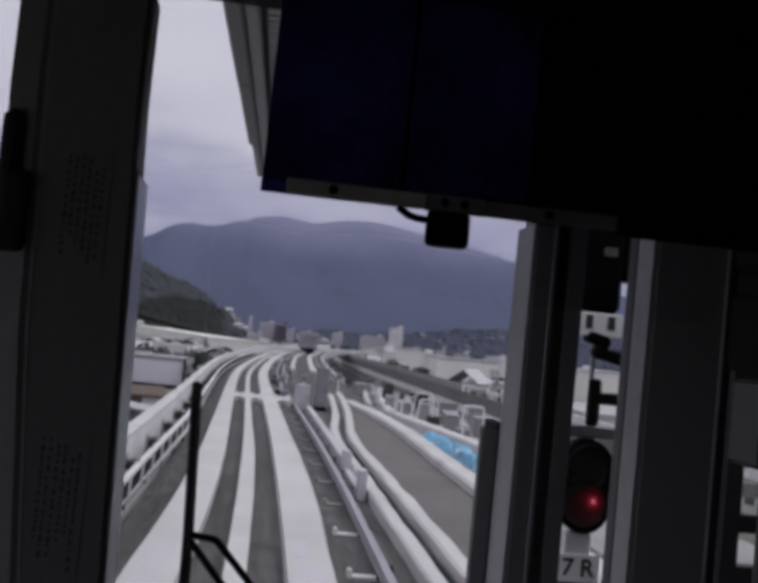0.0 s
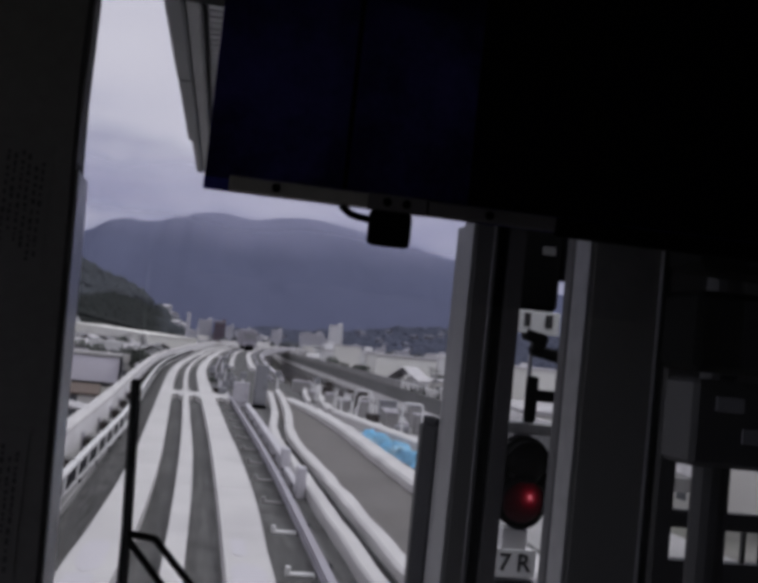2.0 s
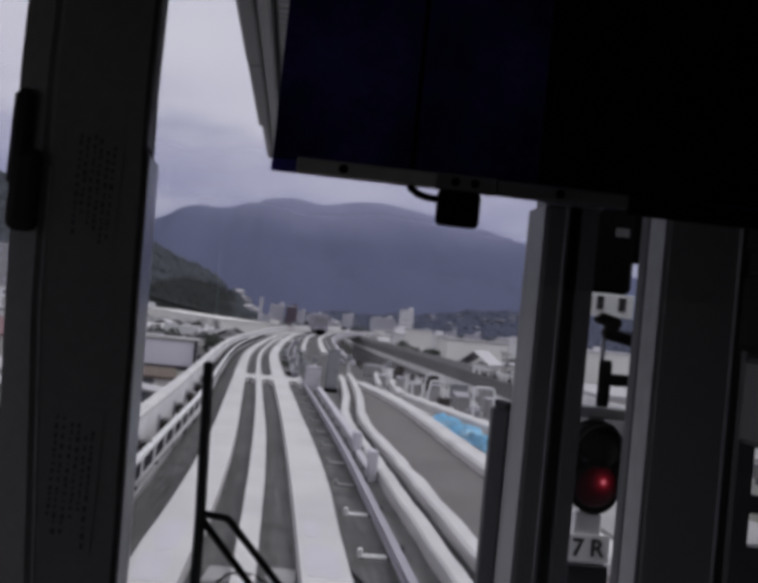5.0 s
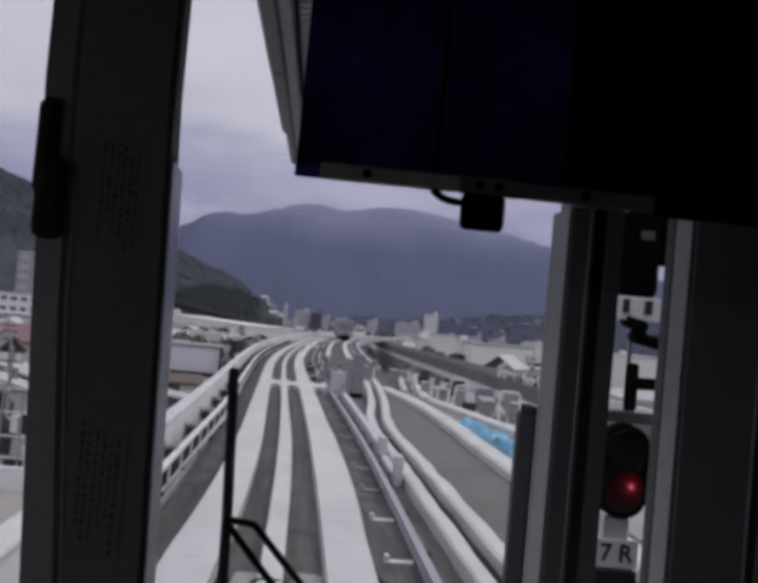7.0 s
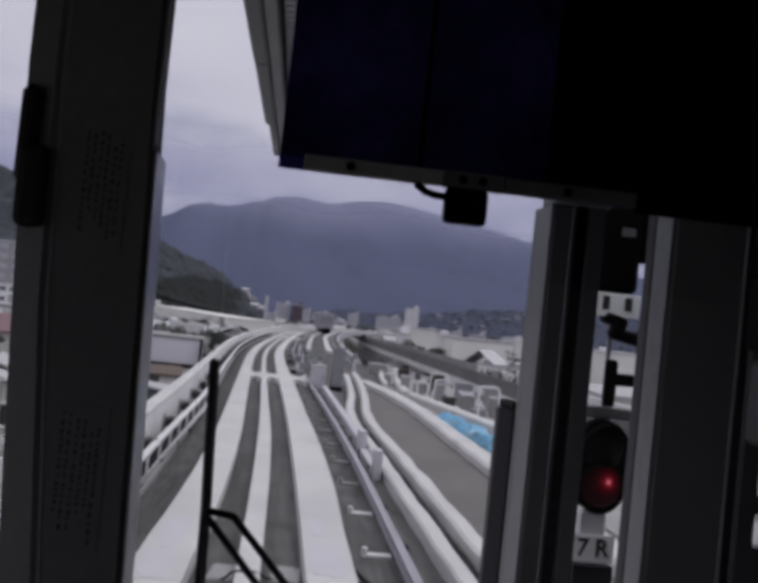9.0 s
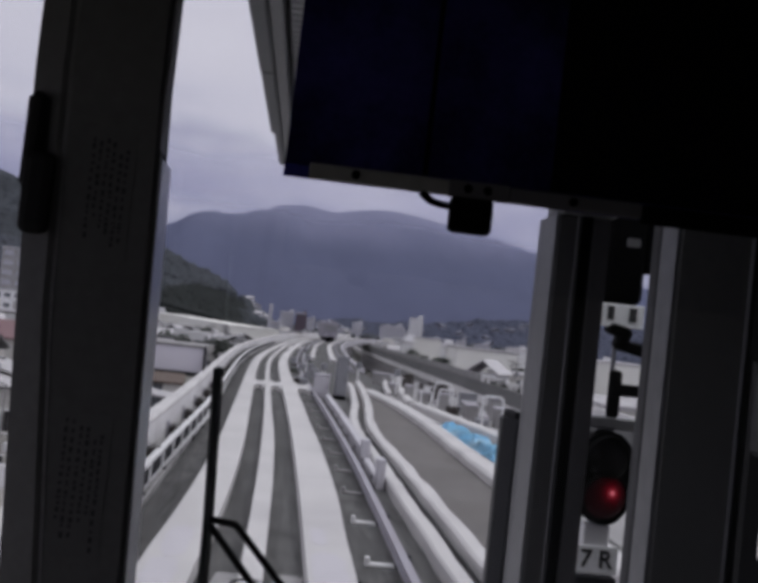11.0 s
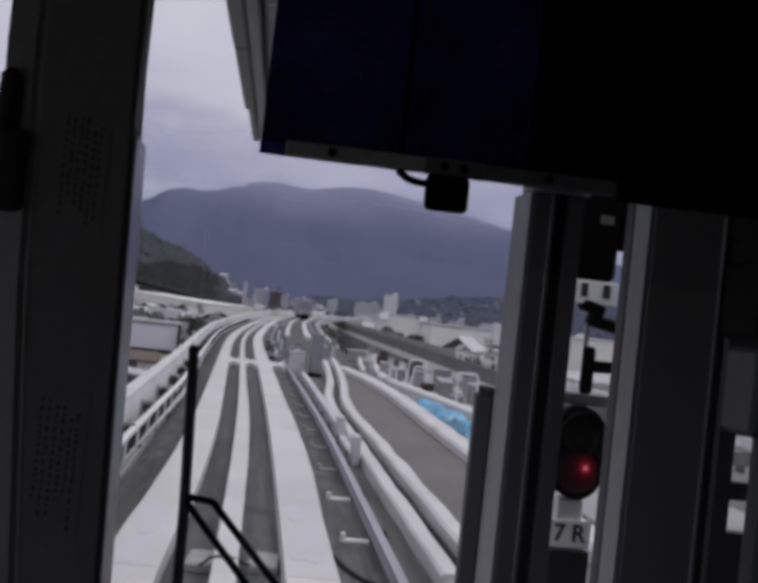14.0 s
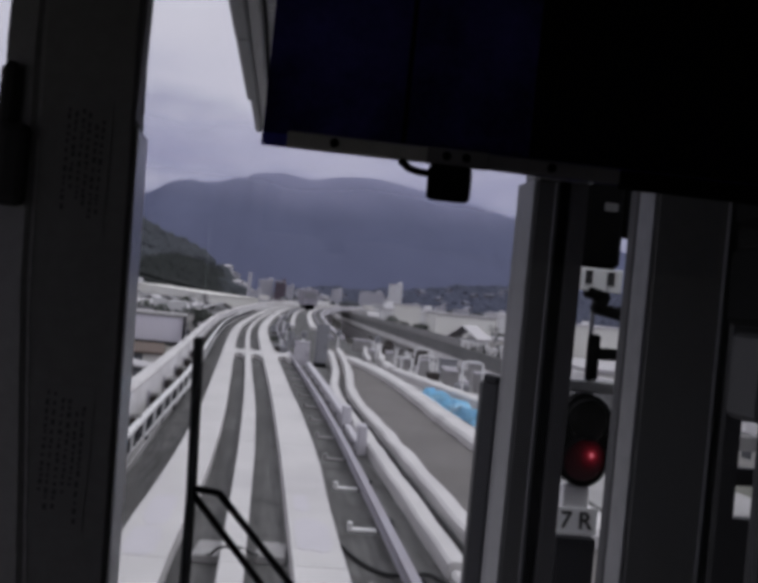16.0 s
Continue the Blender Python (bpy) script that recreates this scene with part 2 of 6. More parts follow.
M_ROOF_RED = mat("red_roof_sheet", (0.22, 0.125, 0.14), 0.75, 0, 4, 0.3, 0.25, 0.2, 0.2)
M_WINDOW = mat("window_glass", (0.13, 0.135, 0.15), 0.12, 0, 5, 1, 0.2, 0.0)
# Lilac walls and weak window contrast imitate haze over distant buildings.
M_TOWER = mat("hazed_tower_render", (0.46, 0.45, 0.50), 0.85, 0, 2, 0.1, 0.12, 0.05, 0.1)
M_TOWER_GLASS = mat("hazed_window_glass", (0.36, 0.355, 0.41), 0.3, 0, 5, 1, 0.1, 0.0)
M_MAROON = mat("maroon_cladding", (0.085, 0.05, 0.075), 0.7, 0, 3, 0.2, 0.2, 0.1)
# Hill foliage shifted to blue-grey: distance haze is in the base colour.
M_LEAF = mat("hazed_hill_foliage", (0.060, 0.065, 0.075), 0.95, 0, 0.25, 0.03, 0.5, 0.15, spec=0.1)
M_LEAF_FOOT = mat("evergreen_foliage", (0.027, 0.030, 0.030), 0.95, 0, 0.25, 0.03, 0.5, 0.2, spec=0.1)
M_FORECOURT = mat("pinkish_paving", (0.31, 0.29, 0.28), 0.9, 0, 6, 0.3, 0.2, 0.2)
M_VIADUCT = mat("viaduct_concrete", (0.17, 0.168, 0.172), 0.9, 0, 4, 0.15, 0.3, 0.2, 0, (0.10, 0.10, 0.10), 0.5)
M_PATCH = mat("lilac_repair_mortar", (0.515, 0.492, 0.53), 0.8, 0, 20, 3, 0.15, 0.1)
M_LEAF_DARK = mat("dark_foliage", (0.095, 0.105, 0.092), 0.95, 0, 0.4, 0.03, 0.5, 0.4)
# Far town trees carry distance haze in their blue-grey tone.
M_TOWN_TREE = mat("hazed_tree_foliage", (0.068, 0.070, 0.080), 0.95, 0, 0.25, 0.05, 0.5, 0.15, spec=0.1)
# Mountain's blue is aerial haze put into its base colour.
M_MOUNTAIN = mat("hazed_mountain", (0.107, 0.115, 0.180), 1.0, 0, 0.03, 0.006, 0.10, 0.0, spec=0.0)
# Far houses and low hill: haze is mixed into both colours.
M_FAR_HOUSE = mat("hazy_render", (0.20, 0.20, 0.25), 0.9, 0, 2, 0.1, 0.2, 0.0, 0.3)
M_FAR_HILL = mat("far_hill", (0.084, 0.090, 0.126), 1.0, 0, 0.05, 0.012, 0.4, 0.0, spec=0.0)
M_TRAIN = mat("train_lilac_grey", (0.25, 0.235, 0.275), 0.5, 0, 10, 1, 0.12, 0.02)
M_TRUNK = mat("bark", (0.09, 0.07, 0.055), 0.95, 0, 20, 3, 0.3, 0.4)


def lamp_mat(name, at):
    """A red signal lens, lit from a lamp behind it that shows brightest round one point."""
    m = bpy.data.materials.new(name)
    m.use_nodes = True
    n, l = m.node_tree.nodes, m.node_tree.links
    b = n["Principled BSDF"]
    b.inputs["Base Color"].default_value = (0.018, 0.001, 0.002, 1)
    b.inputs["Roughness"].default_value = 0.3
    b.inputs["Specular IOR Level"].default_value = 0.15
    co, d, ramp = n.new("ShaderNodeTexCoord"), n.new("ShaderNodeVectorMath"), n.new("ShaderNodeValToRGB")
    d.operation = "DISTANCE"
    d.inputs[1].default_value = at
    rng = n.new("ShaderNodeMapRange")
    rng.inputs["From Max"].default_value = 0.12
    l.new(co.outputs["Object"], d.inputs[0])
    l.new(d.outputs["Value"], rng.inputs["Value"])
    l.new(rng.outputs[0], ramp.inputs[0])
    e = ramp.color_ramp.elements
    e[0].position, e[0].color = 0.05, (0.55, 0.13, 0.17, 1)
    e[1].position, e[1].color = 1.0, (0.003, 0.0002, 0.0005, 1)
    for pos, col in ((0.15, (0.17, 0.010, 0.017, 1)), (0.34, (0.048, 0.0015, 0.004, 1)), (0.60, (0.011, 0.0004, 0.001, 1))):
        e.new(pos).color = col
    l.new(ramp.outputs[0], b.inputs["Emission Color"])
    b.inputs["Emission Strength"].default_value = 1.0
    return m


def cloud_mat(name, z_mid, thick, most):
    """Thin cloud: white droplets, densest along one height, torn by noise and clear elsewhere."""
    m = bpy.data.materials.new(name)
    m.use_nodes = True
    n, l = m.node_tree.nodes, m.node_tree.links
    n.clear()
    out, mx = n.new("ShaderNodeOutputMaterial"), n.new("ShaderNodeMixShader")
    tr, df = n.new("ShaderNodeBsdfTransparent"), n.new("ShaderNodeBsdfDiffuse")
    df.inputs["Color"].default_value = (0.74, 0.73, 0.96, 1)
    co, mp, nz, sep = n.new("ShaderNodeTexCoord"), n.new("ShaderNodeMapping"), n.new("ShaderNodeTexNoise"), n.new("ShaderNodeSeparateXYZ")
    mp.inputs["Scale"].default_value = (0.0045, 0.0045, 0.010)
    nz.inputs["Scale"].default_value, nz.inputs["Detail"].default_value, nz.inputs["Roughness"].default_value = 1.0, 5.0, 0.55
    l.new(co.outputs["Object"], mp.inputs[0])
    l.new(mp.outputs[0], nz.inputs["Vector"])
    l.new(co.outputs["Object"], sep.inputs[0])
    shift = n.new("ShaderNodeMath")
    shift.operation = "MULTIPLY_ADD"
    shift.inputs[1].default_value, shift.inputs[2].default_value = 80.0, -40.0
    l.new(nz.outputs["Fac"], shift.inputs[0])
    add = n.new("ShaderNodeMath")
    l.new(sep.outputs["Z"], add.inputs[0])
    l.new(shift.outputs[0], add.inputs[1])
    ramp = n.new("ShaderNodeValToRGB")
    rng = n.new("ShaderNodeMapRange")
    rng.inputs["From Min"].default_value, rng.inputs["From Max"].default_value = z_mid - thick, z_mid + thick
    l.new(add.outputs[0], rng.inputs["Value"])
    l.new(rng.outputs[0], ramp.inputs[0])
    e = ramp.color_ramp.elements
    ramp.color_ramp.interpolation = "EASE"
    e[0].position, e[0].color = 0.0, (0, 0, 0, 1)
    e[1].position, e[1].color = 1.0, (0, 0, 0, 1)
    mid = e.new(0.5)
    mid.color = (most, most, most, 1)
    l.new(ramp.outputs[0], mx.inputs[0])
    l.new(tr.outputs[0], mx.inputs[1])
    l.new(df.outputs[0], mx.inputs[2])
    l.new(mx.outputs[0], out.inputs[0])
    return m


M_CLOUD = cloud_mat("thin_cloud", 285.0, 125.0, 0.48)


# ---- builders ----
def part(name, bm, material, parent=None, label=""):
    """Links a bmesh as one mesh object, under a thing or a part if given."""
    me = bpy.data.meshes.new(name)
    bm.normal_update()
    bm.to_mesh(me)
    bm.free()
    me.materials.append(material)
    ob = new(name, me)
    if parent:
        ob.parent = parent
        ob.matrix_parent_inverse = parent.matrix_basis.inverted()
    if label:
        tagged(ob, label)
    return ob


def share(name, mesh, m, parent):
    """Another object on a mesh that is already there."""
    ob = new(name, mesh)
    ob.matrix_basis = m
    ob.parent = parent
    return ob


def thing(name, at, label, category, group="", kind=""):
    ob = new(name)
    ob.empty_display_size = 0.2
    ob.location = at
    ob.matrix_basis = Matrix.Translation(at)
    return tagged(ob, label, category, group, kind)


def box(lo, hi, bevel=0.0, bm=None, segments=1):
    own = bm is None
    b = bmesh.new()
    c = [(a + d) / 2 for a, d in zip(lo, hi)]
    s = [abs(d - a) for a, d in zip(lo, hi)]
    bmesh.ops.create_cube(b, size=1.0, matrix=Matrix.Translation(c) @ Matrix.Diagonal((*s, 1)))
    if bevel:
        bmesh.ops.bevel(b, geom=b.edges[:], offset=min(bevel, min(s) * 0.45), segments=segments, affect="EDGES", profile=0.5)
    if own:
        return b
    merge(bm, b)
    return bm


def merge(bm, other):
    base = {}
    for v in other.verts:
        base[v] = bm.verts.new(v.co)
    for f in other.faces:
        try:
            bm.faces.new([base[v] for v in f.verts])
        except ValueError:
            pass
    other.free()
    return bm


def cyl(a, b, r, r2=None, n=12, bm=None, cap=True):
    """A round bar from a to b."""
    own = bm is None
    bm = bmesh.new() if own else bm
    a, b = Vector(a), Vector(b)
    turn = (b - a).to_track_quat("Z", "Y").to_matrix().to_4x4()
    bmesh.ops.create_cone(bm, cap_ends=cap, segments=n, radius1=r, radius2=r if r2 is None else r2, depth=(b - a).length, matrix=Matrix.Translation((a + b) / 2) @ turn)
    return bm


def bar(pts, w, h, bm=None):
    """A flat-sided bar with a rectangular section through points; w across, h deep along y."""
    own = bm is None
    bm = bmesh.new() if own else bm
    for p, q in zip(pts[:-1], pts[1:]):
        p, q = Vector(p), Vector(q)
        turn = (q - p).to_track_quat("Z", "Y").to_matrix().to_4x4()
        b = bmesh.new()
        bmesh.ops.create_cube(b, size=1.0, matrix=Matrix.Translation((p + q) / 2) @ turn @ Matrix.Diagonal((w, h, (q - p).length + w * 0.5, 1)))
        bmesh.ops.bevel(b, geom=b.edges[:], offset=min(w, h) * 0.25, segments=1, affect="EDGES")
        merge(bm, b)
    return bm


def wire(name, pts, r, material, label, category, parent=None):
    cu = bpy.data.curves.new(name, "CURVE")
    cu.dimensions = "3D"
    sp = cu.splines.new("NURBS")
    sp.points.add(len(pts) - 1)
    for p, c in zip(sp.points, pts):
        p.co = (*c, 1)
    sp.use_endpoint_u = True
    sp.order_u = 3
    cu.bevel_depth, cu.bevel_resolution, cu.resolution_u = r, 2, 6
    cu.materials.append(material)
    ob = new(name, cu)
    if parent:
        ob.parent = parent
        ob.matrix_parent_inverse = parent.matrix_basis.inverted()
    else:
        tagged(ob, label, category)
    return ob


# The guideway's centre line: straight from the station, a slight swing to the left, then a long bend to the right.
_yk = np.array([-40, 0, 20, 28, 36, 45, 55, 65, 78, 100, 133, 150, 200, 260, 340, 450, 600])
_xk = np.array([0.05, 0.05, 0.05, 0.0, -0.12, -0.27, -0.40, -0.48, -0.30, 0.45, 1.9, 2.9, 7.0, 14.0, 27.0, 52.0, 100.0])
_yf = np.arange(-40.0, 600.0, 1.0)
_xf = np.interp(_yf, _yk, _xk)
_pad = np.concatenate([np.full(8, _xf[0]), _xf, _xf[-1] + (np.arange(8) + 1) * (_xf[-1] - _xf[-2])])
_xf = np.convolve(_pad, np.ones(17) / 17, "valid")


def cx(y):
    return float(np.interp(y, _yf, _xf))


def sweep(section, y0, y1, step=2.0, line=cx, bm=None, wob=0.0):
    """A closed section of (offset, z) carried along the guideway's line."""
    own = bm is None
    bm = bmesh.new() if own else bm
    ys = np.linspace(y0, y1, max(2, int(round((y1 - y0) / step)) + 1))
    rings = [[bm.verts.new((line(y) + o + wob * noise.noise(Vector((y * 0.6, o * 3.0, z * 5.0))), y, z + (wob * noise.noise(Vector((y * 0.8, o * 2.0, 7.0))) if z > -0.15 else 0.0))) for o, z in section] for y in ys]
    k = len(section)
    for a, b in zip(rings[:-1], rings[1:]):
        for i in range(k):
            bm.faces.new((a[i], a[(i + 1) % k], b[(i + 1) % k], b[i]))
    bm.faces.new(rings[0][::-1])
    bm.faces.new(rings[-1])
    bmesh.ops.recalc_face_normals(bm, faces=bm.faces[:])
    return bm


def rect(o0, o1, z0, z1, ch=0.0):
    if not ch:
        return [(o0, z0), (o1, z0), (o1, z1), (o0, z1)]
    return [(o0, z0), (o1, z0), (o1, z1 - ch), (o1 - ch, z1), (o0 + ch, z1), (o0, z1 - ch)]


GROUND_Z = -9.0

# ---- ground and distance ----
def heightfield(name, xs, ys, fn, material, label, category, kind="structure"):
    bm = bmesh.new()
    rows = [[bm.verts.new((float(x), float(y), float(fn(x, y)))) for x in xs] for y in ys]
    for a, b in zip(rows[:-1], rows[1:]):
        for i in range(len(xs) - 1):
            bm.faces.new((a[i], a[i + 1], b[i + 1], b[i]))
    ob = part(name, bm, material)
    for p in ob.data.polygons:
        p.use_smooth = True
    return tagged(ob, label, category, kind=kind)


heightfield("ground", np.linspace(-4500, 4500, 60), np.linspace(-600, 4600, 60), lambda x, y: GROUND_Z, M_GROUND, "flat town ground of bare soil, yards and green plots", "ground")


def ridge(keys, y0, depth, rough, seed):
    kx = [k[0] for k in keys]
    kz = [k[1] for k in keys]

    def fn(x, y):
        t = (y - y0) / depth
        top = np.mean([np.interp(x + o, kx, kz) for o in (-9, 0, 9)]) + 4.0 * noise.noise(Vector((x / 24.0, seed, 0.5)))
        shape = max(0.0, 1.0 - abs(t)) ** 0.85
        spur = noise.fractal(Vector((x / 260.0 + seed, y / 420.0, seed)), 1.0, 2.0, 5)
        fold = (1 - shape) * shape * 4
        return GROUND_Z - 3 + (top - GROUND_Z) * shape + spur * rough * 0.35 * (0.1 + fold) * min(1.0, max(0.0, top - GROUND_Z) / 60.0)
    return fn


MOUNTAIN = [(-2600, 210), (-1700, 260), (-1000, 240), (-700, 190), (-480, 205), (-348, 253), (-286, 291), (-235, 308), (-172, 304), (-121, 316), (-70, 333), (-35, 347), (0, 353), (36, 354), (73, 347), (110, 340), (155, 348), (199, 361), (235, 368), (281, 371), (337, 367), (456, 345), (575, 328), (697, 302), (1000, 236), (1500, 170), (2300, 230), (2800, 180)]
heightfield("mountain", np.linspace(-2700, 2800, 460), np.linspace(2140, 3660, 50), ridge(MOUNTAIN, 2900, 750, 45, 4.2), M_MOUNTAIN, "long wooded mountain ridge, coloured blue-grey for haze, under low cloud", "mountain")
cloud = heightfield("low_cloud", np.linspace(-2000, 2400, 12), np.linspace(0, 1, 10), lambda x, y: 0.0, M_CLOUD, "thin veil of pale cloud hanging along the mountain ridge", "cloud")
for v in cloud.data.vertices:
    v.co = (v.co.x, 2120.0 + 40 * math.sin(v.co.x / 400), 60.0 + 560.0 * v.co.y)
LOW_RIDGE = [(20, -9), (50, 8), (90, 15), (130, 20), (170, 17), (215, 25), (250, 26), (290, 34), (330, 42), (380, 48), (440, 54), (560, 52), (700, 62), (1000, 90), (1500, 70), (2000, 40)]
far_fn = ridge(LOW_RIDGE, 1700, 340, 24, 8.1)
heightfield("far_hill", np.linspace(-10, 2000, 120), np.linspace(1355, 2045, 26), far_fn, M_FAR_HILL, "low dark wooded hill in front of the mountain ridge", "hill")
HILL = [(-900, 150), (-520, 150), (-330, 130), (-262, 110), (-180, 84), (-140, 66), (-116, 58), (-92, 47), (-67, 39), (-50, 31), (-34, 20.5), (-17, 6.5), (-6, -2), (4, -9), (20, -12)]
hill_fn = ridge(HILL, 950, 260, 14, 1.7)
heightfield("hill", np.linspace(-900, 20, 120), np.linspace(690, 1210, 40), hill_fn, M_LEAF, "green wooded hillside that drops towards the town", "hill")


def clumps(name, count, seed, area, size, fn, material, label, slope=lambda x, y: 0.0, tall=(0.22, 0.38)):
    """Many small leaf clumps joined into one wood."""
    rnd = random.Random(seed)
    tv, tf = [], []
    base = bmesh.new()
    bmesh.ops.create_icosphere(base, subdivisions=1, radius=1.0)
    bv, bf = [v.co.copy() for v in base.verts], [[v.index for v in f.verts] for f in base.faces]
    base.free()
    for _ in range(count):
        x, y = rnd.uniform(area[0], area[1]), rnd.uniform(area[2], area[3])
        z = fn(x, y)
        if z < GROUND_Z - 2:
            continue
        s = rnd.uniform(*size)
        k = len(tv)
        gx = min(1.0, max(-1.0, (slope(x + 6, y) - slope(x - 6, y)) / 12.0))
        gy = min(1.0, max(-1.0, (slope(x, y + 6) - slope(x, y - 6)) / 12.0))
        for v in bv:
            j = rnd.uniform(0.75, 1.2)
            tv.append((x + v.x * s * j, y + v.y * s * j, z + s * 0.15 + (gx * v.x + gy * v.y) * s * j + v.z * s * j * rnd.uniform(*tall)))
        tf += [[i + k for i in f] for f in bf]
    me = bpy.data.meshes.new(name)
    me.from_pydata(tv, [], tf)
    me.polygons.foreach_set("use_smooth", [True] * len(me.polygons))
    me.materials.append(material)
    return tagged(new(name, me), label, "woods", kind="stuff")


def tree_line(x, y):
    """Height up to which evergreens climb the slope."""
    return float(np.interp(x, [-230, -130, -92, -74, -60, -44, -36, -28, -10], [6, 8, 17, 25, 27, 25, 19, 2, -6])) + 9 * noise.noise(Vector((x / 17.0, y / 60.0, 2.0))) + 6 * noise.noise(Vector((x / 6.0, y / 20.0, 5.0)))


clumps("hill_woods", 13000, 5, (-420, 6, 700, 960), (2.4, 6.5), lambda x, y: hill_fn(x, y) if hill_fn(x, y) > tree_line(x, y) - 3 else -99, M_LEAF, "dense broadleaf wood covering the hillside", hill_fn, (0.45, 0.95))
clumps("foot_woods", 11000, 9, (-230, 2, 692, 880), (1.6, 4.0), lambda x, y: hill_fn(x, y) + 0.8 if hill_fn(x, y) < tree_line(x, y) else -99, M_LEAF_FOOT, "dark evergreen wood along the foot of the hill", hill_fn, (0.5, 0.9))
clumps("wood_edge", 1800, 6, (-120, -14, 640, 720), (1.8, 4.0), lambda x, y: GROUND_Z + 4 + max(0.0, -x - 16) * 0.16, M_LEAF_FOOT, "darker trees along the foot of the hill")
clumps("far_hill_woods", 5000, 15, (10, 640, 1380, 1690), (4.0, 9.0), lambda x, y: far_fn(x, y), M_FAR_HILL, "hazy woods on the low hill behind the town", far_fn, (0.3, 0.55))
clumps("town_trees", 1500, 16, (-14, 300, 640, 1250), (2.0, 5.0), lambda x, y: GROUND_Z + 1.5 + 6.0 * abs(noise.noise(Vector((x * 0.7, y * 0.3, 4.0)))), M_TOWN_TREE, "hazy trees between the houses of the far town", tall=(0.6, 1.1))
clumps("yard_shrubs", 620, 17, (-66, -14, 205, 400), (0.7, 2.0), lambda x, y: GROUND_Z + 1.0 + 4.5 * abs(noise.noise(Vector((x * 0.9, y * 0.5, 8.0)))) if not -27 < x < -12 or y > 200 else -99, M_LEAF_FOOT, "dark shrubs and small trees in the yards of the town", tall=(0.6, 1.1))


# ---- guideway ----
DZ = -0.22
deck = part("guideway_deck", sweep(rect(-2.4, 5.7, -1.3, DZ), -50, 50, 3.0, lambda y: cx(y)), M_DECK)
tagged(deck, "dark weathered concrete deck of the elevated guideway", "guideway", kind="structure")
tagged(part("guideway_deck", sweep(rect(-2.4, 6.4, -1.3, DZ - 0.004), 50, 330, 3.0), M_DECK), "dark concrete deck of the elevated guideway, bending away", "guideway", kind="structure")

tagged(part("parapet_wall", sweep(rect(-2.34, -2.10, DZ - 0.01, 0.715, 0.02), 6.5, 330, 2.5), M_WALL), "pale concrete parapet wall along the guideway", "wall", kind="structure")
tagged(part("parapet_coping", sweep(rect(-2.36, -2.08, 0.719, 0.79, 0.02), 6.5, 330, 2.5), M_CONC_WHITE), "whitish coping on the guideway's parapet wall", "coping", kind="structure")


def ribbon(e0, e1, z0, z1, ch, y0, y1, step):
    """A slab between two edge lines, with worn top edges; e0 and e1 give the edges' offsets from the centre line."""
    bm = bmesh.new()
    rings = []
    for y in np.linspace(y0, y1, max(2, int(round((y1 - y0) / step)) + 1)):
        a, b = cx(y) + e0(y), cx(y) + e1(y)
        rings.append([bm.verts.new(p) for p in ((a, y, z0), (b, y, z0), (b, y, z1 - ch), (b - ch, y, z1), (a + ch, y, z1), (a, y, z1 - ch))])
    for p, q in zip(rings[:-1], rings[1:]):
        for i in range(6):
            bm.faces.new((p[i], p[(i + 1) % 6], q[(i + 1) % 6], q[i]))
    bm.faces.new(rings[0][::-1])
    bm.faces.new(rings[-1])
    bmesh.ops.recalc_face_normals(bm, faces=bm.faces[:])
    return bm


def edge(ys, xs):
    return lambda y: float(np.interp(y, ys, xs))


def running_path(e0, e1, label, y1=300.0):
    """A running surface of cast slabs laid end to end, with narrow joints."""
    path = thing("running_path", (cx(0), 0, 0), label, "running track", "running paths", "structure")
    y = -22.0
    while y < y1:
        ln = 8.0 if y < 120 else 30.0
        part("slab", ribbon(e0, e1, DZ - 0.01, 0.0, 0.012, y, y + ln - 0.012, 1.0 if y < 60 else 2.0), M_CONC_WHITE, path)
        y += ln
    return path


running_path(edge((8, 11.7, 13.4, 16.4, 18, 24, 30, 45), (-1.32, -1.28, -1.217, -1.155, -1.14, -1.12, -1.15, -1.13)), edge((8, 10.6, 13.4, 16.2, 19.6, 24, 30, 45), (-0.73, -0.70, -0.60, -0.556, -0.54, -0.55, -0.60, -0.63)), "whitish concrete running strip for the train's tyres")
running_path(edge((8, 10.4, 14, 17, 36), (-0.21, -0.20, -0.176, -0.165, -0.17)), edge((8, 10.4, 12, 14, 17, 22, 26, 31, 40), (0.05, 0.065, 0.08, 0.10, 0.126, 0.13, 0.11, 0.065, 0.06)), "narrow whitish concrete strip between the running strips")
running_path(edge((8, 17, 30), (0.54, 0.56, 0.555)), edge((8, 11, 13, 16, 18.7, 24, 28, 50), (1.10, 1.11, 1.125, 1.19, 1.205, 1.18, 1.135, 1.16)), "whitish concrete running strip with faint grey patches")


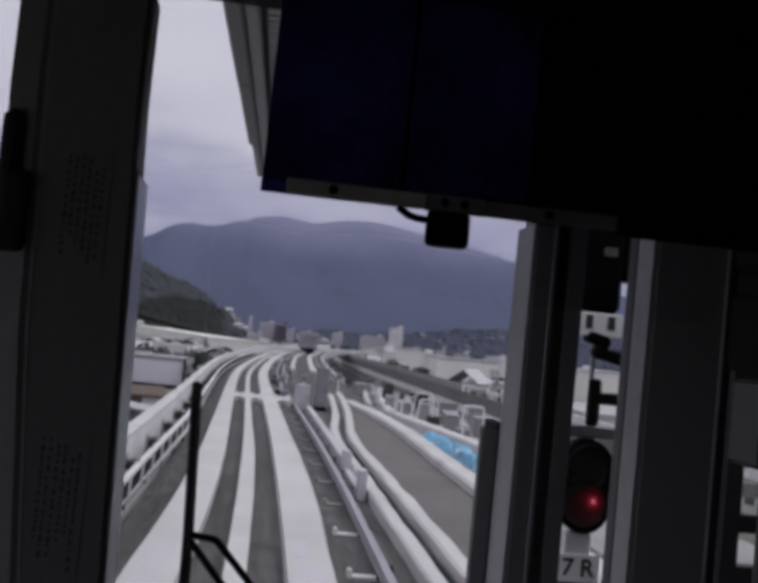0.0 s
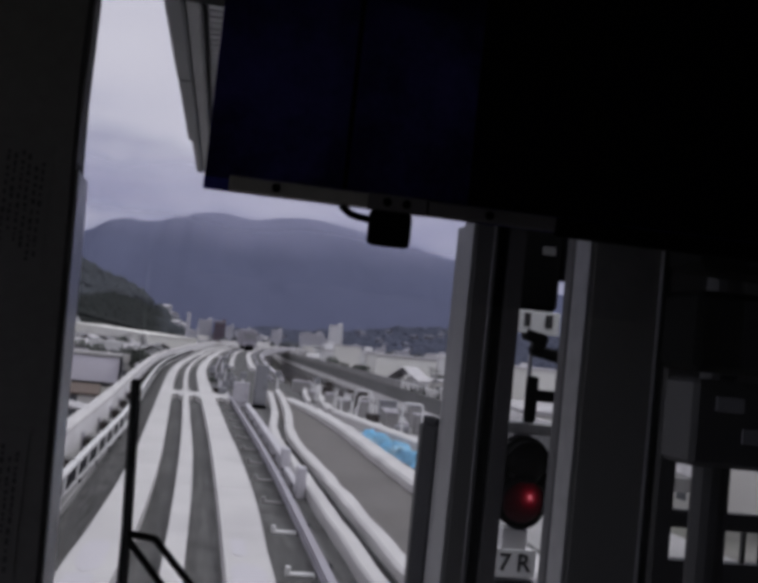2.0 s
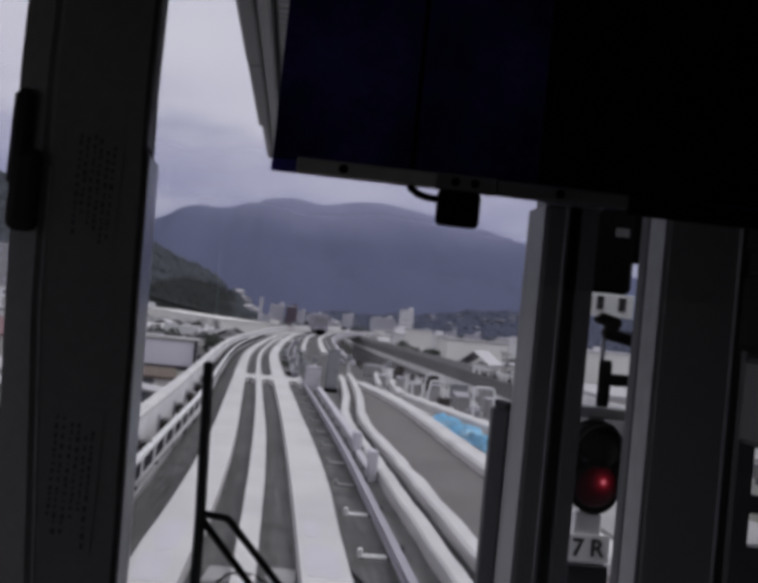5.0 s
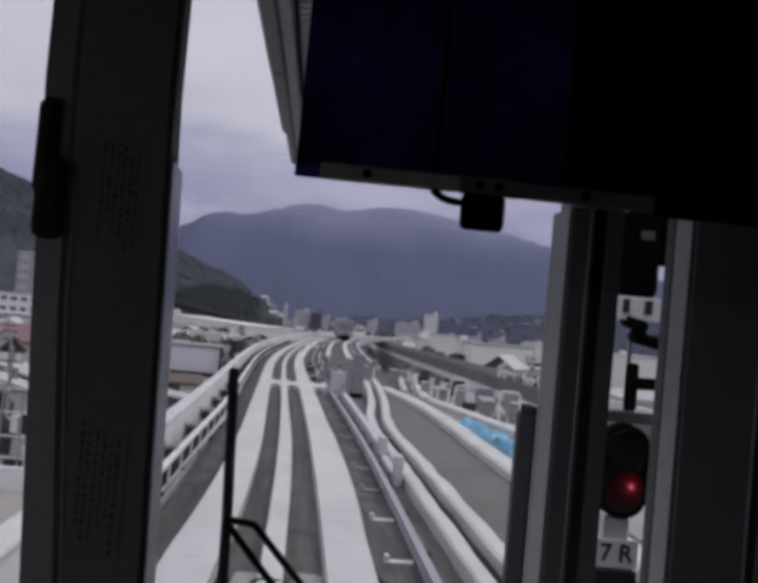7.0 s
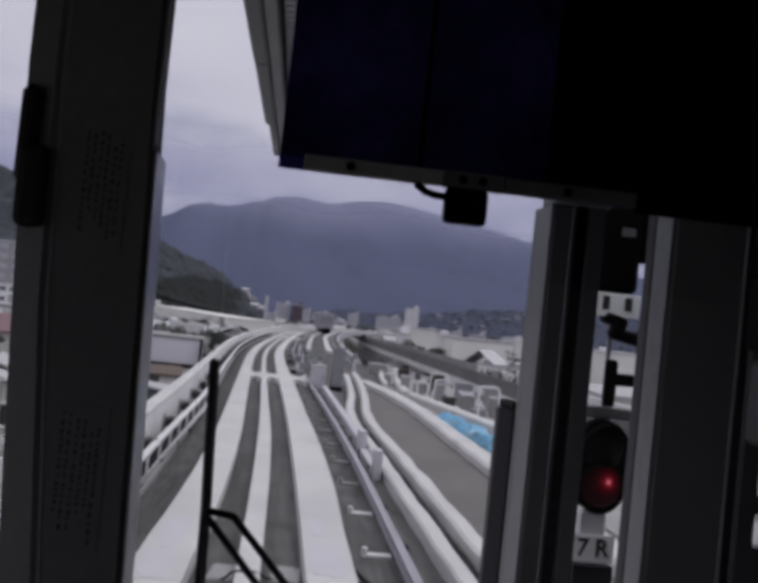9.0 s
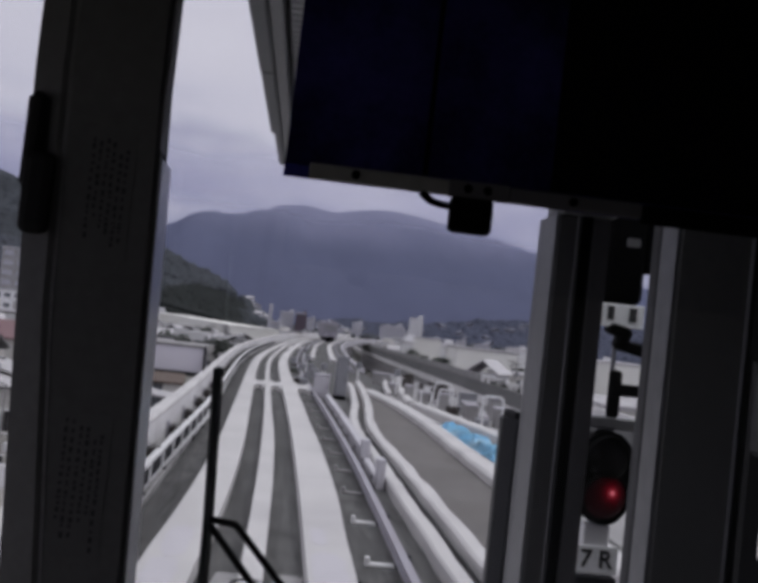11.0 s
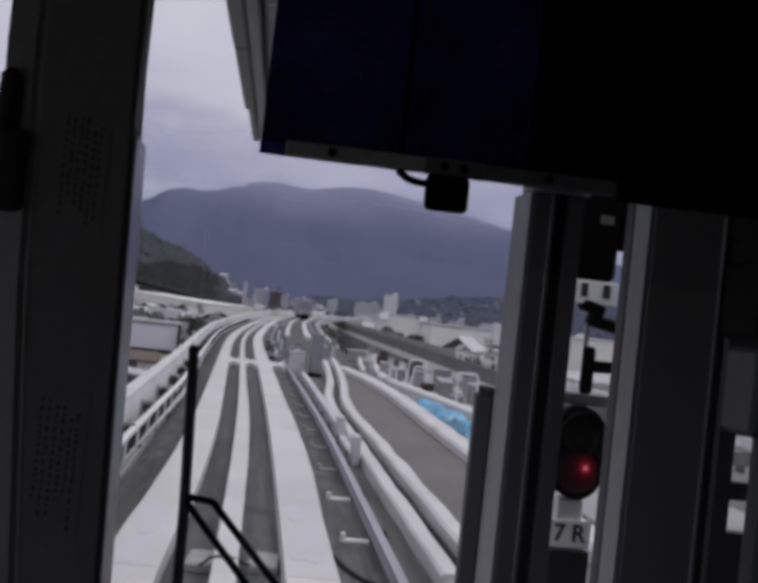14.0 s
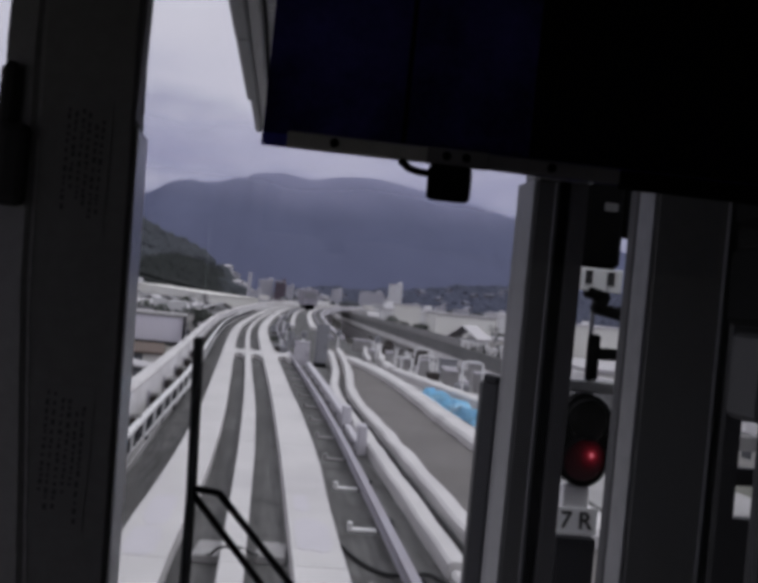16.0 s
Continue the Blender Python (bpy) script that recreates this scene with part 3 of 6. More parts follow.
def tie_slab(yc, half, flare, z1, label):
    """A slab between two strips, flared where it meets them."""
    for a, b in ((-0.63, -0.17), (0.06, 0.555), (1.16, 1.75)):
        bm = bmesh.new()
        sec = []
        for k in range(9):
            u = k / 8
            w = half + flare * (abs(2 * u - 1) ** 3)
            sec.append((a + (b - a) * u, w))
        lo = [bm.verts.new((cx(yc) + o, yc - w, z1)) for o, w in sec]
        hi = [bm.verts.new((cx(yc) + o, yc + w, z1)) for o, w in sec]
        lo2 = [bm.verts.new((v.co.x, v.co.y, DZ - 0.01)) for v in lo]
        hi2 = [bm.verts.new((v.co.x, v.co.y, DZ - 0.01)) for v in hi]
        for i in range(8):
            bm.faces.new((lo[i], lo[i + 1], hi[i + 1], hi[i]))
            bm.faces.new((lo2[i], lo2[i + 1], lo[i + 1], lo[i]))
            bm.faces.new((hi[i], hi[i + 1], hi2[i + 1], hi2[i]))
        bmesh.ops.recalc_face_normals(bm, faces=bm.faces[:])
        tagged(part("tie_slab", bm, M_CONC_WHITE), label, "slab", "tie slabs", "structure")


tie_slab(43.2, 1.1, 1.9, -0.006, "whitish concrete tie slab between the running strips")
tie_slab(112.0, 2.2, 2.0, -0.006, "whitish concrete tie slab far along the guideway")

# repair patches on the strips
for px_, py_, w_, l_ in ((0.86, 11.35, 0.21, 0.75), (0.80, 13.0, 0.10, 0.5), (-0.93, 12.1, 0.16, 0.8), (-0.97, 10.6, 0.17, 0.6)):
    rp = random.Random(int(py_ * 10))
    bm = bmesh.new()
    rim = []
    for q in range(24):
        a = q * math.tau / 24
        k = (abs(math.cos(a)) ** 4 + abs(math.sin(a)) ** 4) ** -0.25 * rp.uniform(0.9, 1.08)
        rim.append((px_ + math.cos(a) * w_ * k, py_ + math.sin(a) * l_ * k))
    top = [bm.verts.new((x, y, 0.0045)) for x, y in rim]
    low = [bm.verts.new((x, y, 0.001)) for x, y in rim]
    bm.faces.new(top)
    for q in range(24):
        bm.faces.new((low[q], low[(q + 1) % 24], top[(q + 1) % 24], top[q]))
    tagged(part("repair_patch", bm, M_PATCH), "faint lilac mortar repair patch on a running strip", "patch", "repair patches")

# junction boxes and cables on the deck
for ox, yy, w in ((0.16, 11.3, 0.34), (-0.52, 11.2, 0.30)):
    b = box((cx(yy) + ox, yy - 0.55, DZ - 0.01), (cx(yy) + ox + w, yy + 0.35, DZ + 0.1), 0.02)
    for v in b.verts:
        if v.co.z > DZ and v.co.y > yy:
            v.co.z -= 0.07
            v.co.x += 0.05
    tagged(part("junction_box", b, M_CONC_MID), "low pale concrete junction box between the running strips", "junction box", "junction boxes")
wire("deck_cable", [(-0.55, 11.6, DZ + 0.02), (-0.42, 10.9, DZ + 0.03), (-0.25, 10.6, DZ + 0.1), (-0.18, 10.5, 0.016), (0.1, 10.5, 0.016), (0.2, 10.7, DZ + 0.1), (0.45, 11.2, DZ + 0.03), (0.55, 11.6, DZ + 0.03)], 0.014, M_RUBBER, "black rubber cable lying on the guideway deck", "cable")
wire("deck_cable", [(1.2, 12.0, DZ + 0.03), (1.3, 11.2, DZ + 0.03), (1.62, 10.5, DZ + 0.03), (1.9, 10.6, DZ + 0.04), (2.2, 10.7, DZ + 0.04), (2.36, 9.6, DZ + 0.04), (2.38, 8.6, DZ + 0.04), (2.36, 6.6, DZ + 0.04)], 0.024, M_RUBBER, "black rubber cable lying beside the running strip", "cable")
wire("kerb_cable", [(2.705, yy, -0.12 + 0.02 * math.sin(yy * 2.1)) for yy in np.arange(6.4, 28, 1.5)], 0.03, M_RUBBER, "black cable laid between two concrete kerbs", "cable")


# ---- guide rails ----
centre = cx


def guide_rail(side, o, y0, y1, material, z1, tall, label, drift=0.0):
    """A low steel guide rail on short posts with foot brackets."""
    def cx(y):
        return centre(y) + drift * max(0.0, 20.0 - y) / 10.0 + (float(np.interp(y, [7, 15, 19.5, 27, 40], [-0.10, -0.065, -0.035, 0.07, 0.05])) if side < 0 else 0.0)

    def low(y):
        return cx(y) + (float(np.interp(y, [7, 15, 20, 27, 40], [-0.07, -0.05, -0.005, 0.05, 0.0])) if side < 0 else 0.0)

    g = thing("guide_rail", (cx(y0) + o, y0, DZ), label, "guide rail", "guide rails")
    fl = 0.02 if tall < 0.2 else 0.06
    # Tall rail's web is coloured dark for the shaded gap between its flanges.
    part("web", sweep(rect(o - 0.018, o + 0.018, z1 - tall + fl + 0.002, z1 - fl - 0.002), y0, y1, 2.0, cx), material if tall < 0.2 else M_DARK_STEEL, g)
    part("top_flange", sweep(rect(o - 0.055, o + 0.055, z1 - fl, z1, 0.004), y0, y1, 2.0, cx), material, g)
    part("bottom_flange", sweep(rect(o - 0.055, o + 0.055, z1 - tall, z1 - tall + fl, 0.004), y0, y1, 2.0, low), material, g)
    if tall > 0.2:
        for k in range(28):
            ys = y0 + 0.9 + k * 1.6
            part("spacer", box((cx(ys) + o - 0.03, ys - 0.07, z1 - tall + fl + 0.003), (cx(ys) + o + 0.045, ys + 0.07, z1 - fl - 0.003), 0.006), material, g)
    y = y0 + 0.4
    while y < min(y1, 75):
        x = cx(y) + o
        post = box((x - side * 0.05, y - 0.04, DZ), (x + side * 0.07, y + 0.04, z1 - tall - 0.002), 0.006)
        box((x + side * 0.058, y - 0.06, DZ), (x + side * 0.15, y + 0.06, z1 - 0.06), 0.008, post)
        part("rail_post", post, M_DARK_STEEL, g)
        foot = box((x - side * 0.44, y - 0.10, DZ), (x - side * 0.06, y + 0.02, DZ + 0.045), 0.008)
        box((x - side * 0.44, y - 0.10, DZ + 0.045), (x - side * 0.38, y + 0.0, DZ + 0.12), 0.008, foot)
        if side > 0 and y < 42:
            part("foot_bracket", foot, M_STEEL_WHITE if 10 < y < 16.5 else M_CONC_MID, g)
        else:
            foot.free()
        y += 2.65
    return g


guide_rail(1, 1.83, 6.9, 118.0, M_STEEL_RAIL, 0.02, 0.16, "galvanised steel side guide rail on short dark posts", -0.07)
guide_rail(-1, -1.78, 6.9, 118.0, M_STEEL_WHITE, 0.37, 0.41, "pale painted side guide rail on short dark posts")

# footing under the left guide rail
tagged(part("rail_plinth", sweep(rect(-1.98, -1.76, DZ - 0.01, -0.10, 0.02), 6.9, 118, 2.0), M_CONC_MID), "mid-grey concrete plinth under the guide rail", "plinth", kind="structure")

# dark cable hangers on the parapet wall
y = 10.4
while y < 90:
    x = cx(y) - 2.10
    c = thing("wall_bracket", (x, y, 0.1), "dark rounded cable hanger fixed low on the parapet wall", "bracket", "wall brackets")
    part("plate", box((x + 0.001, y - 0.18, 0.10), (x + 0.03, y + 0.18, 0.46), 0.012), M_STEEL_RAIL, c)
    part("case", box((x + 0.032, y - 0.14, 0.13), (x + 0.29, y + 0.14, 0.42), 0.11, segments=3), M_CONC_GREY, c)
    part("clip", cyl((x + 0.16, y - 0.18, 0.275), (x + 0.16, y - 0.141, 0.275), 0.10, n=12), M_GASKET, c)
    y += 3.42


# ---- kerbs beside the guideway ----
def swing(y):
    """How far the kerbs swing out from the guideway."""
    return float(np.interp(y, [-40, 14, 22.0, 25.0, 28, 31, 37, 41, 46, 52, 60], [0, 0, 0.0, -0.05, 0.0, 0.14, 0.64, 0.88, 1.17, 1.42, 1.6])) + 0.03


tagged(part("concrete_kerb", sweep(rect(2.28, 2.54, DZ - 0.01, 0.0, 0.035), 10.6, 50.0, 0.5, swing, wob=0.035), M_CONC_WHITE), "thick whitish concrete kerb that swings away from the guideway", "kerb", "long kerbs", "structure")
tagged(part("concrete_kerb", sweep(rect(2.775, 3.05, DZ - 0.01, 0.02, 0.04), 6.4, 52.0, 0.5, swing, wob=0.035), M_CONC_WHITE), "second whitish concrete kerb beside the first", "kerb", "long kerbs", "structure")
tagged(part("kerb_step", sweep(rect(2.32, 2.66, DZ - 0.01, -0.1, 0.04), 8.2, 10.59, 1.0, swing), M_CONC_WHITE), "lower whitish end step of the concrete kerb", "kerb", kind="structure")
tagged(part("side_deck", sweep(rect(3.2, 4.82, DZ - 0.2, DZ + 0.006), -10, 56, 4.0, lambda y: 0.05), M_DECK_WARM), "brownish grey concrete side deck", "deck", kind="structure")
def side_line(y):
    """The broad kerb's line: straight, then turned in to close the side deck."""
    return float(np.interp(y, [8, 25.5, 29, 33, 36, 40, 43, 46.5], [-0.13, -0.03, 0.04, 0.07, 0.03, -0.12, -0.38, -0.70]))


tagged(part("side_kerb", sweep(rect(4.80, 5.34, -1.5, 0.0, 0.06), 8.0, 46.0, 0.5, side_line, wob=0.03), M_CONC_WHITE), "broad whitish concrete kerb along the side deck", "kerb", "long kerbs", "structure")
tagged(part("outer_ledge", sweep(rect(5.56, 9.9, -1.5, -0.4), 10, 58, 4.0, lambda y: 0.0), M_CONC_MID), "mid-grey concrete ledge outside the side deck", "ledge", kind="structure")
tagged(part("outer_kerb", sweep(rect(-0.27, 0.27, -0.42, -0.12, 0.05), 19.0, 43.6, 1.0, lambda y: 7.5 - 0.12 * (y - 31)), M_CONC_WHITE), "whitish concrete kerb running aslant over the ledge", "kerb", "long kerbs", "structure")
tagged(part("curved_kerb", sweep(rect(-0.2, 0.2, -0.42, -0.06, 0.05), 42.2, 64.0, 1.0, lambda y: 5.9 + 0.055 * (y - 42) + 0.0018 * (y - 42) ** 2), M_CONC_WHITE), "whitish concrete kerb curving away over the ledge", "kerb", "long kerbs", "structure")
tagged(part("curved_kerb", sweep(rect(-0.13, 0.13, -0.42, 0.0, 0.05), 45.5, 58.0, 1.0, lambda y: 5.30 + 0.06 * (y - 45) + 0.002 * (y - 45) ** 2), M_CONC_WHITE), "short whitish concrete kerb curving away from the side kerb", "kerb", "long kerbs", "structure")

# low lilac wall between guide rail and kerb
lw = thing("low_wall", (2.1, 25, DZ), "low lilac-grey concrete trough wall with end posts", "wall", kind="structure")
part("wall", sweep(rect(2.10, 2.30, DZ - 0.01, 0.06, 0.02), 22.4, 39.0, 1.0, lambda y: 0.03 + cx(y) * 0.5), M_LILAC, lw)
part("wall", sweep(rect(2.10, 2.26, DZ - 0.01, -0.06, 0.02), 19.0, 21.88, 1.0, lambda y: 0.03), M_LILAC, lw)
part("end_post", box((2.10, 18.6, DZ - 0.01), (2.27, 18.98, 0.36), 0.02), M_LILAC, lw)
part("end_post", box((2.08, 21.9, DZ - 0.01), (2.27, 22.3, 0.33), 0.02), M_LILAC, lw)
yy = 19.6
while yy < 38:
    part("bolt_plate", box((2.09 + cx(yy) * 0.4, yy - 0.05, -0.16), (2.122 + cx(yy) * 0.4, yy + 0.05, -0.08), 0.006), M_DARK_STEEL, lw)
    yy += 2.3

# second running track past the crossover
for o0, o1, lab in ((2.85, 3.25, "whitish running strip of the neighbouring track"), (4.55, 5.1, "whitish running strip of the neighbouring track")):
    tagged(part("running_path", sweep(rect(o0, o1, DZ - 0.02, 0.0, 0.015), 82, 300, 3.0), M_CONC_WHITE), lab, "running track", "running paths", "structure")
tagged(part("parapet_wall", sweep(rect(6.4, 6.65, -1.3, -0.02, 0.03), 70, 330, 3.0), M_LILAC), "low lilac-grey parapet of the neighbouring guideway", "wall", kind="structure")
for o0, o1 in ((2.2, 2.32), (5.5, 5.62)):
    tagged(part("side_rail", sweep(rect(o0, o1, DZ - 0.01, 0.02, 0.02), 66, 200, 3.0), M_STEEL_RAIL), "steel side rail of the neighbouring track", "guide rail", "guide rails")

# piers under the guideway
for yp in range(-20, 330, 30):
    b = box((cx(yp) - 0.7, yp - 0.8, GROUND_Z - 0.2), (cx(yp) + 0.9, yp + 0.8, -2.2), 0.08)
    box((cx(yp) - 2.4, yp - 0.9, -2.2), (cx(yp) + 4.9, yp + 0.9, -1.302), 0.08, b)
    tagged(part("pier", b, M_WALL), "concrete pier carrying the guideway", "pier", "guideway piers", "structure")
for yp in (14, 34, 54):
    tagged(part("pier", box((5.4, yp - 0.6, GROUND_Z - 0.2), (6.9, yp + 0.6, -1.502), 0.08), M_WALL), "broad concrete pier under the outer ledge", "pier", "guideway piers", "structure")


# ---- trackside equipment ----
def cabinet(x0, x1, y0, y1, z0, z1, body, label, legs=True):
    g = thing("equipment_cabinet", ((x0 + x1) / 2, (y0 + y1) / 2, z0), label, "cabinet")
    part("body", box((x0, y0, z0 + (0.14 if legs else 0.0)), (x1, y1, z1), 0.02), body, g)
    part("roof", box((x0 - 0.03, y0 - 0.04, z1 + 0.002), (x1 + 0.03, y1 + 0.02, z1 + 0.04), 0.01), body, g)
    d = part("door", box((x0 + 0.04, y0 - 0.022, z0 + 0.2), (x1 - 0.04, y0 - 0.002, z1 - 0.06), 0.006), body, g)
    part("handle", box((x1 - 0.12, y0 - 0.05, (z0 + z1) / 2 - 0.06), (x1 - 0.09, y0 - 0.024, (z0 + z1) / 2 + 0.06), 0.006), M_DARK_STEEL, d)
    if legs:
        part("plinth", box((x0 - 0.04, y0 - 0.05, z0), (x1 + 0.02, y1, z0 + 0.135), 0.01), M_BLACK, g)
    return g


cabinet(2.48, 2.96, 40.6, 41.2, DZ, 1.5, M_CABINET, "grey steel equipment cabinet on a dark plinth")
cabinet(1.62, 2.22, 40.4, 41.0, DZ, 0.72, M_LILAC, "small pale equipment cabinet beside the guideway", False)
for x, yy, h in ((1.45, 46.5, 0.5), (1.3, 52.0, 0.6), (1.75, 58.0, 0.9), (2.3, 48.0, 0.9), (4.3, 52.0, 1.0), (3.9, 60.0, 0.8), (1.9, 70.0, 1.0), (5.9, 48.0, 1.0)):
    g = thing("marker_post", (x, yy, DZ), "short pale trackside marker post with a small box", "post", "marker posts")
    part("post", cyl((x, yy, DZ), (x, yy, h - 0.3), 0.05, n=8), M_STEEL_WHITE, g)
    part("box", box((x - 0.14, yy - 0.1, h - 0.3), (x + 0.14, yy + 0.1, h), 0.02), M_CABINET, g)

# tarpaulin heaped on the outer ledge
rnd = random.Random(21)
bm = bmesh.new()
nx, ny = 16, 60
rows = []
for j in range(ny):
    row = []
    for i in range(nx):
        u, v = i / (nx - 1), j / (ny - 1)
        edge = min(u, 1 - u, v * 4, (1 - v) * 4) * 3
        fold = 0.5 + 0.5 * noise.noise(Vector((u * 3, v * 8, 0.3))) + 0.35 * abs(noise.noise(Vector((u * 7, v * 19, 2))))
        h = max(0.0, min(1.0, edge)) * 0.50 * fold
        row.append(bm.verts.new((5.40 + 0.32 * v + u * (1.45 - 0.35 * v) + 0.08 * noise.noise(Vector((u * 3, v * 6, 5))), 20.5 + v * 14.0, -0.388 + max(0.014, h))))
    rows.append(row)
for a, b in zip(rows[:-1], rows[1:]):
    for i in range(nx - 1):
        bm.faces.new((a[i], a[i + 1], b[i + 1], b[i]))
bmesh.ops.solidify(bm, geom=bm.faces[:], thickness=0.012)
tagged(part("tarpaulin", bm, M_TARP), "crumpled bright blue tarpaulin spread on a concrete ledge", "tarpaulin")


# ---- far train on the neighbouring track ----
tx, ty = cx(172) + 4.0, 172.0
g = thing("train", (tx, ty, 0.0), "lilac-grey train far off on the neighbouring track", "train")
part("body", box((tx - 1.25, ty, 0.55), (tx + 1.25, ty + 24, 3.5), 0.25, segments=3), M_TRAIN, g)
part("windscreen", box((tx - 1.0, ty - 0.03, 1.9), (tx + 1.0, ty + 0.02, 2.85), 0.01), M_FASCIA, g)
part("skirt", box((tx - 0.75, ty - 0.15, -0.02), (tx + 0.75, ty + 23, 0.85), 0.15), M_BLACK, g, "black underframe skirt")
for s in (-1, 1):
    part("headlight", cyl((tx + s * 0.85, ty - 0.05, 1.2), (tx + s * 0.85, ty + 0.05, 1.2), 0.11, n=10), M_PLATE, g)


# ---- road viaduct ----
def vx(y):
    return float(np.interp(y, [40, 95, 150, 250, 320, 530, 700], [24.8, 25.4, 26.2, 26.6, 27.4, 34, 44]))


g = thing("viaduct", (vx(90), 90, GROUND_Z), "grey concrete road viaduct on pale piers", "viaduct")
part("deck", sweep(rect(-0.3, 8.3, -4.6, -3.7), 60, 640, 8.0, vx), M_CONC_GREY, g)
part("parapet", sweep(rect(-0.45, -0.15, -3.60, -2.14, 0.03), 60, 640, 8.0, vx), M_VIADUCT, g, "dark weathered parapet")
part("coping", sweep(rect(-0.5, -0.1, -2.136, -2.0, 0.03), 60, 640, 8.0, vx), M_CONC_GREY, g)
part("fascia", sweep(rect(-0.43, -0.31, -4.6, -3.604, 0.02), 60, 640, 8.0, vx), M_WALL, g, "pale edge fascia")
part("girder", sweep(rect(-0.3, 1.0, -5.5, -4.604), 60, 640, 8.0, vx), M_CONC_MID, g, "grey girder")
part("far_parapet", sweep(rect(8.1, 8.4, -3.7, -2.6, 0.03), 60, 640, 8.0, vx), M_WALL, g)
part("barrier", sweep(rect(-0.36, -0.28, -1.996, -1.15, 0.01), 122, 640, 8.0, vx), M_CONC_MID, g, "grey traffic barrier")
yq = 122.5
while yq < 260:
    part("barrier_post", box((vx(yq) - 0.44, yq - 0.08, -1.996), (vx(yq) - 0.362, yq + 0.08, -1.10), 0.01), M_CABINET, g)
    yq += 4.0
for yp in range(64, 330, 13):
    part("pier", box((vx(yp) - 0.1, yp - 0.55, GROUND_Z - 0.2), (vx(yp) + 1.1, yp + 0.55, -5.504), 0.06), M_CONC_WHITE, g)
    part("pier", box((vx(yp) + 6.0, yp - 0.55, GROUND_Z - 0.2), (vx(yp) + 7.2, yp + 0.55, -4.604), 0.06), M_CONC_WHITE, g)
    part("bracing", box((vx(yp) - 0.05, yp + 0.56, -6.3), (vx(yp) + 0.6, yp + 6.0, -5.75), 0.04), M_CONC_WHITE, g)


def shrub(x, y, z, h, seed):
    """A slim dark evergreen: a short stem and ragged tiers of foliage."""
    r2 = random.Random(seed)
    g = thing("shrub", (x, y, z), "slim dark evergreen shrub on the viaduct's edge", "shrub", "viaduct shrubs")
    part("trunk", cyl((x, y, z - 0.02), (x, y, z + h * 0.3), 0.05, 0.03, n=6), M_TRUNK, g)
    bm = bmesh.new()
    for k in range(5):
        zz, rr = z + h * (0.16 + 0.15 * k), h * (0.20 - 0.035 * k)
        rim = [bm.verts.new((x + math.cos(q * 0.7854 + k) * rr * r2.uniform(0.6, 1.25), y + math.sin(q * 0.7854 + k) * rr * r2.uniform(0.6, 1.25), zz + r2.uniform(-0.05, 0.05) * h)) for q in range(8)]
        top = bm.verts.new((x + r2.uniform(-0.03, 0.03), y, zz + h * 0.26 * r2.uniform(0.8, 1.05)))
        low = bm.verts.new((x, y, zz + 0.02))
        for q in range(8):
            bm.faces.new((rim[q], rim[(q + 1) % 8], top))
            bm.faces.new((rim[(q + 1) % 8], rim[q], low))
    part("crown", bm, M_LEAF_FOOT, g)


rnd = random.Random(31)
for k in range(22):
    ys = 82 + k * 1.9 + rnd.uniform(-0.5, 0.5)
    shrub(vx(ys) + 0.35 + rnd.uniform(0, 0.3), ys, -3.70, rnd.uniform(2.0, 2.75), 300 + k)


# ---- white barriers and stacked gear beyond the side deck ----
rnd = random.Random(8)
for bx, by, s, w in ((6.5, 41.8, 0.85, 0.22), (7.2, 41.5, 1.0, 0.31), (7.95, 35.2, 1.25, 0.38), (8.0, 47.0, 1.0, 0.4)):
    g = thing("barrier", (bx, by, -0.4), "white painted steel barrier frame on the ledge", "barrier", "barriers")
    lean = rnd.uniform(-0.08, 0.08)
    part("frame", bar([(bx - w, by, -0.41), (bx - w + lean, by, -0.48 + s), (bx - w * 0.7 + lean, by, -0.40 + s), (bx + w * 0.7 + lean, by, -0.40 + s), (bx + w + lean, by, -0.48 + s), (bx + w, by, -0.41)], 0.08, 0.08), M_STEEL_WHITE, g)
    part("foot", box((bx - w - 0.1, by - 0.12, -0.40), (bx + w + 0.1, by + 0.12, -0.33), 0.01), M_CONC_MID, g)
for bx, by, s, w in ((6.4, 53.3, 0.85, 0.09), (7.35, 51.0, 0.75, 0.10), (7.2, 46.4, 0.85, 0.08), (7.6, 49.2, 0.7, 0.07), (8.58, 45.8, 0.7, 0.09), (6.9, 54.5, 0.7, 0.08)):
    g = thing("stake", (bx, by, -0.4), "white painted short stake with a fork on the ledge", "stake", "white stakes")
    lean = rnd.uniform(-0.1, 0.1)
    part("stem", bar([(bx, by, -0.41), (bx + lean * 0.5, by, -0.4 + s * 0.6)], w * 1.3, 0.10), M_STEEL_WHITE, g)
    for q in (-1, 1):
        part("prong", bar([(bx + lean * 0.5 + q * 0.01, by, -0.4 + s * 0.58), (bx + lean + q * w, by, -0.4 + s)], w * 0.8, 0.08), M_STEEL_WHITE, g)
g = thing("gear_locker", (8.82, 44.6, -0.4), "grey steel gear locker on a dark plinth", "locker")
part("body", box((8.45, 44.3, -0.28), (9.2, 44.9, 0.36), 0.03), M_CABINET, g)
part("lid", box((8.42, 44.27, 0.362), (9.23, 44.93, 0.40), 0.01), M_CABINET, g)
part("plinth", box((8.38, 44.2, -0.398), (9.3, 45.0, -0.282), 0.02), M_BLACK, g)
